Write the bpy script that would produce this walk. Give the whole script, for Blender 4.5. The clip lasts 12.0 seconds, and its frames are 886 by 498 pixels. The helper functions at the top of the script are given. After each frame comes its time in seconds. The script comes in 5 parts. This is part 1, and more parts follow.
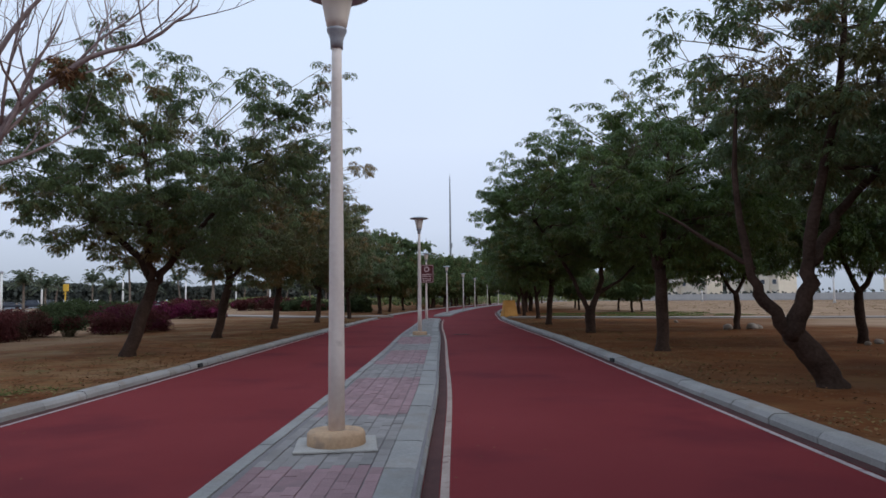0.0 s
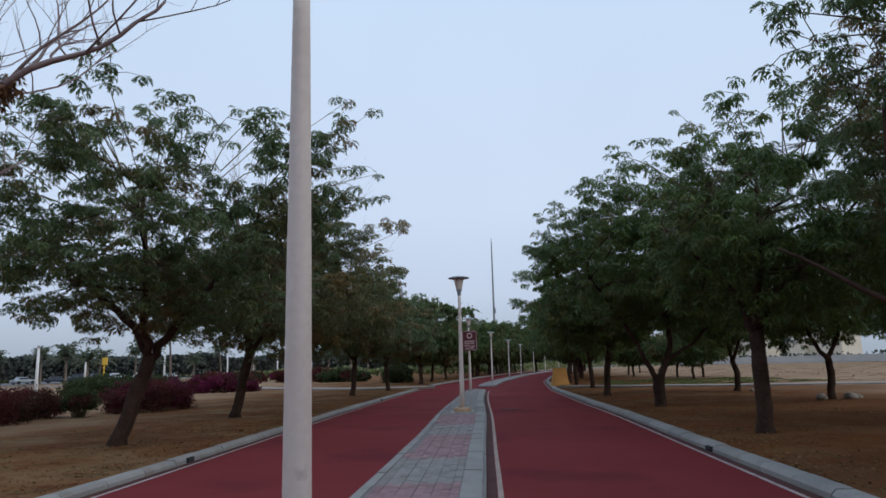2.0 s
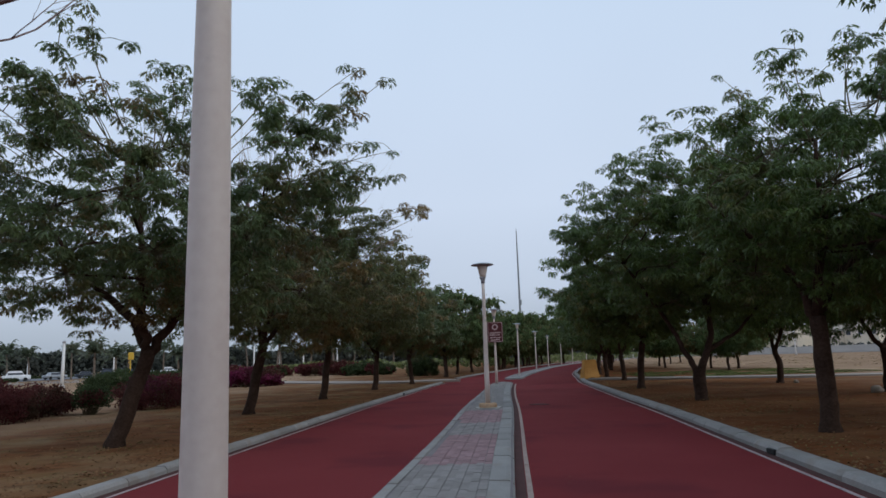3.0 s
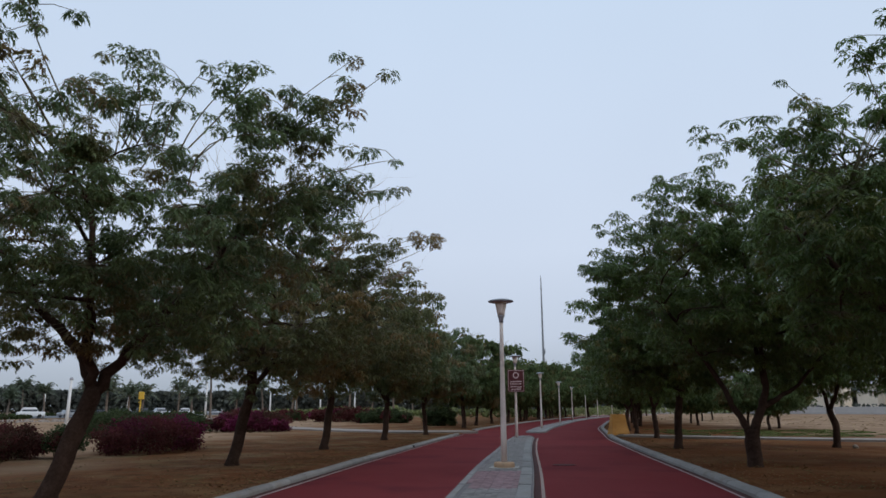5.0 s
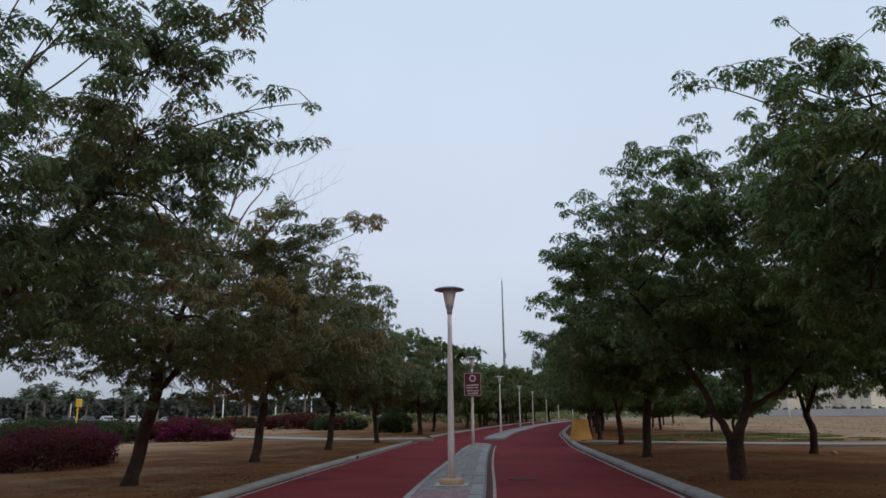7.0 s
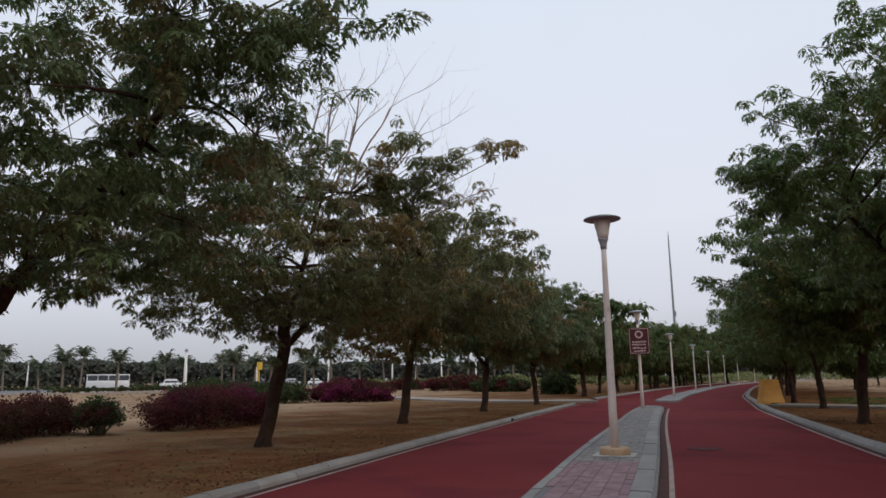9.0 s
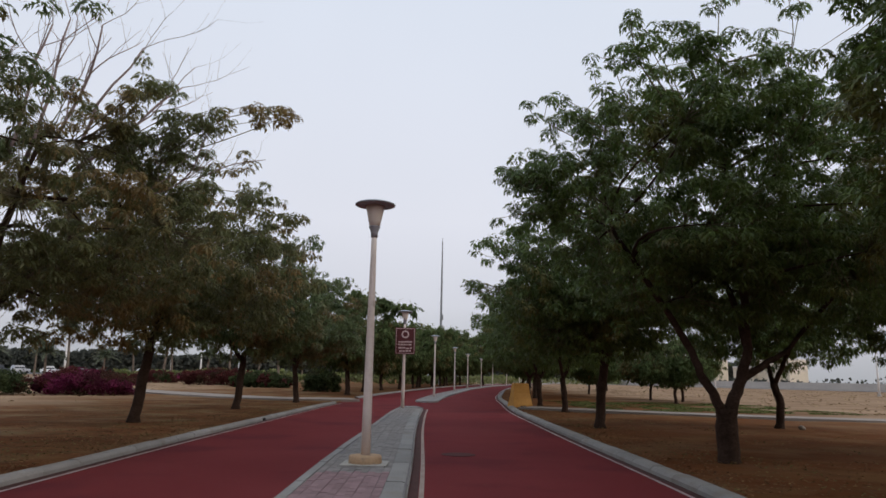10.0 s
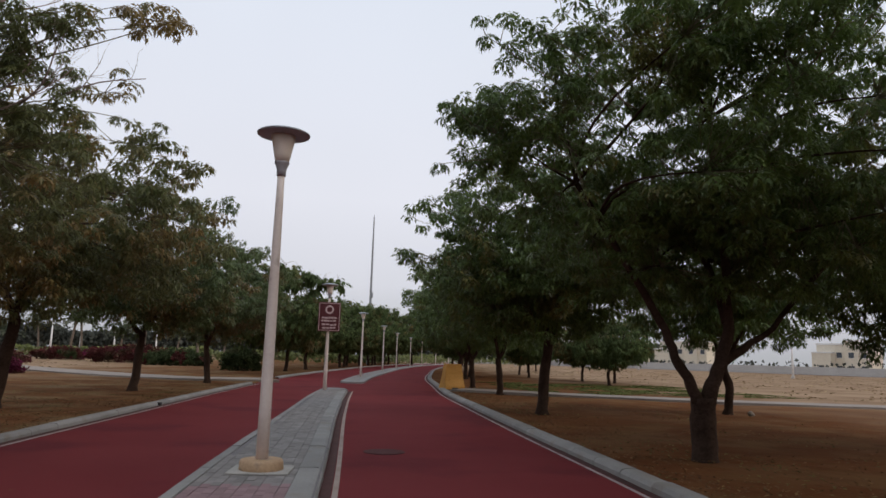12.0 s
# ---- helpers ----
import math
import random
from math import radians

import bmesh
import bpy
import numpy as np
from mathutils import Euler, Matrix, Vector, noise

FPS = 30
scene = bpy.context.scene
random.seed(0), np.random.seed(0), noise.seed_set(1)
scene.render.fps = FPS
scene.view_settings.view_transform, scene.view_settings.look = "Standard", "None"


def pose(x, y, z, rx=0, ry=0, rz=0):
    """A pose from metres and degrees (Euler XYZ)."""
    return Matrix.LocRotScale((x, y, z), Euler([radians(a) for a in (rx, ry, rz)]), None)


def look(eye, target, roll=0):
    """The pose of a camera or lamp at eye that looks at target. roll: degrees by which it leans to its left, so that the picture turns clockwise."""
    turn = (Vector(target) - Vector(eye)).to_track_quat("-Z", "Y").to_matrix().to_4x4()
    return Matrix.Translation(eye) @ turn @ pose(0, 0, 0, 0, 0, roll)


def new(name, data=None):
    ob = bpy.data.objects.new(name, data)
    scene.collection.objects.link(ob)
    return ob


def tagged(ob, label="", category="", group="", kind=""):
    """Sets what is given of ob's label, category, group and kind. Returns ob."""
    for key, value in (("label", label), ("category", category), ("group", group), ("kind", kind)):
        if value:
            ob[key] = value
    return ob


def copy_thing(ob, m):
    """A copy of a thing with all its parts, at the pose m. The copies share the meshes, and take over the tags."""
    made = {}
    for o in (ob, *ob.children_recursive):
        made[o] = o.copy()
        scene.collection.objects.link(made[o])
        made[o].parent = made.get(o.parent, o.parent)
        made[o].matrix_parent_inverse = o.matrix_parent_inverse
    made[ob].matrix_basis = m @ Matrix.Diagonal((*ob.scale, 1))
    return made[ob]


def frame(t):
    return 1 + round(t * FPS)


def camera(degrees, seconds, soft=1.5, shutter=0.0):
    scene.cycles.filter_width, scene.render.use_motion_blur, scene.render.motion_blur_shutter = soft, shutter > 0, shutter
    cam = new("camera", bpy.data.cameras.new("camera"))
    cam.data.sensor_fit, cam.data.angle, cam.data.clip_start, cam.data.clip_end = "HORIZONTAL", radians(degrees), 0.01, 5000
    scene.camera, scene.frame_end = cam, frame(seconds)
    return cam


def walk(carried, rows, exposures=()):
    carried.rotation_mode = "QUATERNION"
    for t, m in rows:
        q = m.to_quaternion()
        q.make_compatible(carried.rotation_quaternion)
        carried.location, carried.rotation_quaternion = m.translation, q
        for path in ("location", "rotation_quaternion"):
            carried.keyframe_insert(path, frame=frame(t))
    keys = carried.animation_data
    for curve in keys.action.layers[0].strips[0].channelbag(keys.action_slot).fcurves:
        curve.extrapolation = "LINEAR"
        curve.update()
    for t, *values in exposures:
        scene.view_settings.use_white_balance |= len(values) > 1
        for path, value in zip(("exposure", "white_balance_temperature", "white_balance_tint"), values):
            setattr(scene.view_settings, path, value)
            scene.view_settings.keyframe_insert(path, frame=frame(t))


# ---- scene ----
# Camera and its walk
cam = camera(65.7, 12.0, soft=1.6)
PATH = [
    (0, (-0.03, 0.21, 1.384), (0.097, 2.201, 1.528), -0.6),
    (0.5, (-0.024, 0.806, 1.397), (0.026, 2.792, 1.625), 0.0),
    (1, (-0.005, 1.48, 1.439), (0.06, 3.465, 1.678), -1.1),
    (1.5, (0.017, 2.247, 1.488), (-0.117, 4.226, 1.739), -0.5),
    (2, (0.125, 2.933, 1.485), (0.132, 4.904, 1.823), -1.5),
    (2.5, (0.205, 3.608, 1.509), (0.184, 5.579, 1.849), -1.0),
    (3, (0.201, 4.291, 1.494), (0.135, 6.264, 1.813), -1.9),
    (3.5, (0.213, 4.878, 1.505), (0.124, 6.837, 1.902), -2.1),
    (3.7, (0.209, 5.163, 1.501), (0.186, 7.12, 1.91), -2.2),
    (5.3, (0.437, 7.083, 1.503), (0.293, 9.016, 1.995), 0.1),
    (5.5, (0.474, 7.363, 1.468), (0.372, 9.287, 2.006), 0.1),
    (6, (0.612, 7.998, 1.492), (0.605, 9.943, 1.958), -0.9),
    (6.5, (0.672, 8.666, 1.478), (0.577, 10.593, 2.005), -0.0),
    (7, (0.721, 9.323, 1.531), (0.697, 11.267, 2.0), -0.6),
    (7.2, (0.697, 9.552, 1.514), (0.566, 11.487, 2.004), 0.4),
    (8.8, (0.834, 11.584, 1.414), (0.365, 13.48, 1.8506), -0.4),
    (9, (0.849, 11.858, 1.414), (0.365, 13.764, 1.7866), -0.7),
    (9.5, (0.843, 12.611, 1.465), (0.468, 14.554, 1.759), 1.4),
    (10, (0.961, 13.224, 1.453), (1.109, 15.185, 1.819), 1.2),
    (10.5, (1.02, 13.828, 1.503), (1.26, 15.788, 1.819), 2.1),
    (11, (1.111, 14.43, 1.455), (1.554, 16.364, 1.712), 0.3),
    (11.5, (1.173, 15.042, 1.46), (1.513, 16.998, 1.706), 4.2),
    (12, (1.213, 15.65, 1.48), (1.561, 17.595, 1.793), 1.7),
]
EXPOSURES = [(0.0, 0.10, 6300, 7), (0.5, -0.04, 6150, 5), (1.5, -0.03, 6150, 4), (2.5, -0.12, 6250, 4), (5.5, -0.11, 6450, 5), (7.0, -0.09, 6600, 5), (9.0, 0.05, 7200, 9), (10.2, 0.02, 7300, 10), (12.0, 0.08, 7400, 10)]
walk(cam, [(t, look(eye, target, roll)) for t, eye, target, roll in PATH], EXPOSURES)

# World: a pale, hazy evening sky, thin cloud over clear air
world = bpy.data.worlds.new("world")
scene.world = world
world.use_nodes = True
wn, wl = world.node_tree.nodes, world.node_tree.links
wn.clear()
sky = wn.new("ShaderNodeTexSky")
sky.sky_type = "NISHITA"
sky.sun_disc = False
sky.sun_elevation = radians(34)
sky.sun_rotation = radians(111)
sky.dust_density = 3.0
clear = wn.new("ShaderNodeBackground")
clear.inputs["Strength"].default_value = 0.05
wl.new(sky.outputs[0], clear.inputs["Color"])
coord = wn.new("ShaderNodeTexCoord")
split = wn.new("ShaderNodeSeparateXYZ")
wl.new(coord.outputs["Generated"], split.inputs[0])
ramp = wn.new("ShaderNodeValToRGB")
ramp.color_ramp.elements[0].position = 0.0
ramp.color_ramp.elements[0].color = (0.36, 0.40, 0.48, 1)
ramp.color_ramp.elements[1].position = 0.75
ramp.color_ramp.elements[1].color = (0.58, 0.70, 0.90, 1)
low = ramp.color_ramp.elements.new(0.10)
low.color = (0.56, 0.61, 0.75, 1)
mid = ramp.color_ramp.elements.new(0.22)
mid.color = (0.64, 0.70, 0.86, 1)
wl.new(split.outputs["Z"], ramp.inputs[0])
streak = wn.new("ShaderNodeTexNoise")
streak.inputs["Scale"].default_value = 1.6
streak.inputs["Detail"].default_value = 3
wl.new(coord.outputs["Generated"], streak.inputs["Vector"])
soft_range = wn.new("ShaderNodeMapRange")
soft_range.inputs["To Min"].default_value = 1.12
soft_range.inputs["To Max"].default_value = 1.32
wl.new(streak.outputs[0], soft_range.inputs[0])
haze = wn.new("ShaderNodeBackground")
wl.new(ramp.outputs[0], haze.inputs["Color"])
wl.new(soft_range.outputs[0], haze.inputs["Strength"])
blend = wn.new("ShaderNodeMixShader")
blend.inputs[0].default_value = 0.85
wl.new(clear.outputs[0], blend.inputs[1])
wl.new(haze.outputs[0], blend.inputs[2])
wout = wn.new("ShaderNodeOutputWorld")
wl.new(blend.outputs[0], wout.inputs[0])

sun = new("sun", bpy.data.lights.new("sun", "SUN"))
sun.data.energy = 0.8
sun.data.angle = radians(40)
sun.data.color = (1.0, 0.93, 0.86)
sun.matrix_world = look((28, -11, 20), (0, 0, 0))


# ---- materials ----
def surface(name, dark, light, fine=30.0, coarse=1.2, rough=0.85, bump=0.3, depth=0.01, metal=0.0, third=None, vary=0.0, island=0.0, spec=0.3):
    """Two scales of noise between two colours, an optional third colour in patches, fine relief."""
    m = bpy.data.materials.new(name)
    m.use_nodes = True
    n, l = m.node_tree.nodes, m.node_tree.links
    p = n["Principled BSDF"]
    geo = n.new("ShaderNodeNewGeometry")
    nf, nc = n.new("ShaderNodeTexNoise"), n.new("ShaderNodeTexNoise")
    nf.inputs["Scale"].default_value, nf.inputs["Detail"].default_value = fine, 4
    nc.inputs["Scale"].default_value, nc.inputs["Detail"].default_value = coarse, 5
    l.new(geo.outputs["Position"], nf.inputs["Vector"])
    l.new(geo.outputs["Position"], nc.inputs["Vector"])
    add = n.new("ShaderNodeMath")
    add.operation = "MULTIPLY_ADD"
    add.inputs[1].default_value = 0.45
    l.new(nf.outputs[0], add.inputs[0])
    half = n.new("ShaderNodeMath")
    half.operation = "MULTIPLY"
    half.inputs[1].default_value = 0.55
    l.new(nc.outputs[0], half.inputs[0])
    l.new(half.outputs[0], add.inputs[2])
    r = n.new("ShaderNodeValToRGB")
    r.color_ramp.elements[0].position, r.color_ramp.elements[1].position = 0.34, 0.66
    r.color_ramp.elements[0].color, r.color_ramp.elements[1].color = (*dark, 1), (*light, 1)
    l.new(add.outputs[0], r.inputs[0])
    col = r.outputs[0]
    if third:
        nt = n.new("ShaderNodeTexNoise")
        nt.inputs["Scale"].default_value, nt.inputs["Detail"].default_value = third[1], 6
        l.new(geo.outputs["Position"], nt.inputs["Vector"])
        rt = n.new("ShaderNodeMapRange")
        rt.inputs["From Min"].default_value, rt.inputs["From Max"].default_value = third[2], third[2] + 0.12
        rt.inputs["To Max"].default_value = third[3]
        l.new(nt.outputs[0], rt.inputs[0])
        mx = n.new("ShaderNodeMix")
        mx.data_type = "RGBA"
        l.new(rt.outputs[0], mx.inputs[0])
        l.new(col, mx.inputs[6])
        mx.inputs[7].default_value = (*third[0], 1)
        col = mx.outputs[2]
    if vary or island:
        hsv = n.new("ShaderNodeHueSaturation")
        rng = n.new("ShaderNodeMapRange")
        amount = vary or island
        rng.inputs["To Min"].default_value, rng.inputs["To Max"].default_value = 1 - amount, 1 + amount
        if vary:
            info = n.new("ShaderNodeObjectInfo")
            l.new(info.outputs["Random"], rng.inputs[0])
        else:
            l.new(geo.outputs["Random Per Island"], rng.inputs[0])
        l.new(rng.outputs[0], hsv.inputs["Value"])
        l.new(col, hsv.inputs["Color"])
        col = hsv.outputs[0]
    l.new(col, p.inputs["Base Color"])
    p.inputs["Roughness"].default_value = rough
    p.inputs["Metallic"].default_value = metal
    p.inputs["Specular IOR Level"].default_value = spec
    if bump:
        b = n.new("ShaderNodeBump")
        b.inputs["Strength"].default_value, b.inputs["Distance"].default_value = bump, depth
        l.new(add.outputs[0], b.inputs["Height"])
        l.new(b.outputs[0], p.inputs["Normal"])
    return m


def foliage(name, a, b, patch, patch_at=0.6, amount=0.7, through_light=0.48, spec=0.5):
    """Leaves: varied from leaf to leaf, with dry patches through the crown, and some light let through."""
    m = surface(name, a, b, fine=3.0, coarse=0.8, rough=0.45 if spec > 0.3 else 0.85, bump=0, third=(patch, 0.55, patch_at, amount), island=0.35, spec=spec)
    n, l = m.node_tree.nodes, m.node_tree.links
    p = n["Principled BSDF"]
    tr = n.new("ShaderNodeBsdfTranslucent")
    l.new(p.inputs["Base Color"].links[0].from_socket, tr.inputs["Color"])
    mx = n.new("ShaderNodeMixShader")
    mx.inputs[0].default_value = through_light
    l.new(p.outputs[0], mx.inputs[1])
    l.new(tr.outputs[0], mx.inputs[2])
    l.new(mx.outputs[0], n["Material Output"].inputs[0])
    return m


M_ROAD = surface("red_track", (0.164, 0.025, 0.028), (0.206, 0.036, 0.039), fine=180, coarse=0.35, rough=0.9, bump=0.5, depth=0.006, third=((0.128, 0.022, 0.028), 0.45, 0.53, 0.75), spec=0.06)
M_LINE = surface("worn_white_line", (0.34, 0.26, 0.25), (0.54, 0.45, 0.44), fine=60, coarse=2.5, rough=0.8, bump=0.1, third=((0.16, 0.07, 0.07), 7, 0.58, 0.7))
M_LINE_OLD = surface("worn_tan_line", (0.30, 0.21, 0.17), (0.46, 0.36, 0.31), fine=60, coarse=2.5, rough=0.85, bump=0.1, third=((0.14, 0.06, 0.06), 7, 0.58, 0.7))
M_GUTTER = surface("gutter_edge", (0.060, 0.026, 0.024), (0.105, 0.042, 0.038), fine=50, coarse=2, rough=0.95, bump=0.4)
M_KERB = surface("kerb_concrete", (0.235, 0.221, 0.209), (0.335, 0.314, 0.297), fine=40, coarse=1.4, rough=0.85, bump=0.35, depth=0.006, third=((0.25, 0.21, 0.18), 2.2, 0.54, 0.65), vary=0.12)
M_KERB_FAR = surface("kerb_concrete_far", (0.235, 0.225, 0.215), (0.335, 0.318, 0.302), fine=40, coarse=1.4, rough=0.85, bump=0.3, third=((0.22, 0.20, 0.19), 3.0, 0.57, 0.6))
M_PAVE_GREY = surface("grey_paver", (0.205, 0.184, 0.173), (0.295, 0.265, 0.250), fine=70, coarse=3, rough=0.9, bump=0.4, depth=0.004, vary=0.14, third=((0.16, 0.14, 0.14), 2.0, 0.58, 0.5))
M_PAVE_PINK = surface("pink_paver", (0.235, 0.143, 0.148), (0.335, 0.212, 0.218), fine=70, coarse=3, rough=0.9, bump=0.4, depth=0.004, vary=0.14, third=((0.17, 0.13, 0.13), 2.0, 0.58, 0.5))
M_PAVE_GREY_J = surface("grey_paver_field", (0.205, 0.184, 0.173), (0.295, 0.265, 0.250), fine=70, coarse=3, rough=0.9, bump=0.3, depth=0.004, island=0.14)
M_PAVE_PINK_J = surface("pink_paver_field", (0.235, 0.143, 0.148), (0.335, 0.212, 0.218), fine=70, coarse=3, rough=0.9, bump=0.3, depth=0.004, island=0.14)
M_BED = surface("jointing_sand", (0.175, 0.155, 0.155), (0.24, 0.215, 0.215), fine=60, coarse=3, rough=1.0, bump=0.3)
M_PATH = surface("pale_path", (0.225, 0.186, 0.160), (0.31, 0.262, 0.226), fine=15, coarse=0.5, rough=0.95, bump=0.3)
M_POLE = surface("cream_paint", (0.73, 0.61, 0.545), (0.83, 0.72, 0.65), fine=25, coarse=1.5, rough=0.55, bump=0.1, depth=0.003, third=((0.42, 0.33, 0.28), 5, 0.63, 0.6))
M_COLLAR = surface("grey_metal_collar", (0.30, 0.29, 0.31), (0.42, 0.41, 0.43), fine=40, coarse=3, rough=0.5, bump=0.1, metal=0.2)
M_HAT = surface("grey_metal_hat", (0.34, 0.37, 0.40), (0.46, 0.49, 0.52), fine=20, coarse=2.5, rough=0.55, bump=0.1, metal=0.2)
M_GLOBE = surface("yellowed_diffuser", (0.72, 0.61, 0.52), (0.82, 0.71, 0.62), fine=6, coarse=2.0, rough=0.4, bump=0.05)
M_PLINTH = surface("tan_concrete", (0.44, 0.275, 0.165), (0.60, 0.40, 0.25), fine=35, coarse=3, rough=0.9, bump=0.4, third=((0.30, 0.22, 0.17), 6, 0.57, 0.7))
M_PAD = surface("mortar_pad", (0.34, 0.31, 0.28), (0.50, 0.46, 0.42), fine=35, coarse=3, rough=0.95, bump=0.4)
M_SIGN = surface("dark_red_sign", (0.075, 0.013, 0.015), (0.10, 0.019, 0.022), fine=10, coarse=1, rough=0.5, bump=0)
M_SIGNW = surface("sign_pink_white", (0.48, 0.34, 0.33), (0.60, 0.44, 0.43), fine=10, coarse=1, rough=0.5, bump=0)
M_BARK = surface("grey_brown_bark", (0.030, 0.018, 0.013), (0.078, 0.048, 0.036), fine=22, coarse=3.5, rough=0.95, bump=0.9, depth=0.03, spec=0.08)
M_BARE = surface("pale_bare_bark", (0.19, 0.135, 0.13), (0.32, 0.24, 0.23), fine=22, coarse=3.5, rough=0.9, bump=0.6, depth=0.02)
M_TWIG = surface("green_brown_twig", (0.10, 0.085, 0.05), (0.18, 0.15, 0.09), fine=22, coarse=3.5, rough=0.9, bump=0.2)
M_LEAF = foliage("green_leaves", (0.068, 0.104, 0.042), (0.146, 0.192, 0.076), (0.22, 0.118, 0.048), 0.52, 0.7)
M_LEAF_FAR = foliage("far_green_leaves", (0.060, 0.092, 0.036), (0.128, 0.168, 0.064), (0.19, 0.105, 0.042), 0.54, 0.6, spec=0.2)
M_LEAF_R = foliage("bright_green_leaves", (0.056, 0.096, 0.026), (0.132, 0.192, 0.050), (0.21, 0.145, 0.04), 0.58, 0.6, 0.40)
M_LEAF_B = foliage("browning_leaves", (0.086, 0.104, 0.040), (0.175, 0.182, 0.070), (0.265, 0.150, 0.056), 0.49, 0.65)
M_SHRUB_G = foliage("shrub_green", (0.035, 0.050, 0.022), (0.075, 0.095, 0.038), (0.13, 0.09, 0.06), 0.55, 0.6, spec=0.2)
M_SHRUB_M = foliage("magenta_bracts", (0.115, 0.016, 0.044), (0.235, 0.032, 0.098), (0.070, 0.020, 0.021), 0.47, 0.8, spec=0.2)
M_SHRUB_R = foliage("dark_red_bracts", (0.082, 0.022, 0.021), (0.135, 0.038, 0.036), (0.058, 0.046, 0.024), 0.50, 0.8, spec=0.2)
M_SHRUB_LG = foliage("light_green_hedge", (0.14, 0.17, 0.06), (0.24, 0.26, 0.10), (0.20, 0.19, 0.10), 0.55, 0.6)
# far leaves: distance haze is mixed into the colour, greyed and lifted
M_WOODS = foliage("far_woods_leaves_hazed", (0.068, 0.075, 0.066), (0.098, 0.104, 0.088), (0.078, 0.076, 0.064), 0.55, 0.5, 0.2, spec=0.05)
M_PALM = foliage("palm_fronds", (0.07, 0.09, 0.06), (0.13, 0.15, 0.09), (0.16, 0.13, 0.08), 0.55, 0.5)
M_LITTER = foliage("dry_leaves", (0.13, 0.066, 0.032), (0.25, 0.14, 0.07), (0.10, 0.05, 0.03), 0.55, 0.6, 0.1, spec=0.08)
M_GRASS = foliage("thin_grass", (0.12, 0.105, 0.04), (0.20, 0.15, 0.066), (0.22, 0.14, 0.066), 0.52, 0.8, 0.2, spec=0.08)
M_WEED = foliage("green_weeds", (0.075, 0.095, 0.028), (0.14, 0.155, 0.05), (0.17, 0.12, 0.05), 0.55, 0.6, 0.3, spec=0.08)
M_PALM_TRUNK = surface("palm_trunk", (0.13, 0.10, 0.08), (0.22, 0.175, 0.14), fine=9, coarse=2, rough=0.95, bump=0.6, depth=0.03)
M_CAR_D = surface("dark_car_paint", (0.03, 0.035, 0.05), (0.05, 0.055, 0.07), fine=2, coarse=0.5, rough=0.3, bump=0)
M_SCRUB = foliage("dry_scrub", (0.27, 0.185, 0.10), (0.36, 0.255, 0.145), (0.23, 0.155, 0.08), 0.5, 0.7, 0.2, spec=0.08)
M_BARRIER = surface("faded_yellow_plastic", (0.42, 0.19, 0.035), (0.56, 0.28, 0.06), fine=20, coarse=2.5, rough=0.6, bump=0.1, third=((0.40, 0.22, 0.07), 4, 0.58, 0.7))
M_YELLOW = surface("yellow_paint", (0.60, 0.36, 0.04), (0.72, 0.46, 0.06), fine=20, coarse=2, rough=0.5, bump=0.05)
M_VILLA = surface("cream_render", (0.62, 0.55, 0.44), (0.74, 0.66, 0.54), fine=2, coarse=0.25, rough=0.9, bump=0.1)
M_VILLA_W = surface("white_render", (0.66, 0.64, 0.62), (0.78, 0.76, 0.74), fine=2, coarse=0.25, rough=0.9, bump=0.1)
M_GLASS = surface("dark_window_glass", (0.05, 0.06, 0.075), (0.09, 0.10, 0.12), fine=2, coarse=0.5, rough=0.1, bump=0, spec=0.6)
M_BWALL = surface("boundary_wall_render", (0.40, 0.37, 0.35), (0.52, 0.49, 0.46), fine=3, coarse=0.2, rough=0.95, bump=0.1)
M_ASPHALT = surface("grey_asphalt", (0.12, 0.12, 0.13), (0.20, 0.20, 0.21), fine=20, coarse=0.1, rough=0.95, bump=0.1)
M_STONE = surface("pale_stone", (0.22, 0.18, 0.14), (0.36, 0.30, 0.25), fine=20, coarse=4, rough=0.95, bump=0.5)
M_TYRE = surface("black_rubber", (0.02, 0.02, 0.02), (0.035, 0.035, 0.035), rough=0.9, bump=0)
M_CAR_W = surface("white_car_paint", (0.66, 0.66, 0.67), (0.74, 0.74, 0.75), fine=2, coarse=0.5, rough=0.3, bump=0)
M_CAR_G = surface("silver_car_paint", (0.34, 0.35, 0.37), (0.42, 0.43, 0.45), fine=2, coarse=0.5, rough=0.3, bump=0, metal=0.4)
M_MAST = surface("galvanised_steel", (0.22, 0.23, 0.25), (0.32, 0.33, 0.35), fine=8, coarse=1, rough=0.6, bump=0.05, metal=0.3)
M_IRON = surface("cast_iron_cover", (0.060, 0.016, 0.016), (0.10, 0.024, 0.024), fine=60, coarse=5, rough=0.9, bump=0.5)


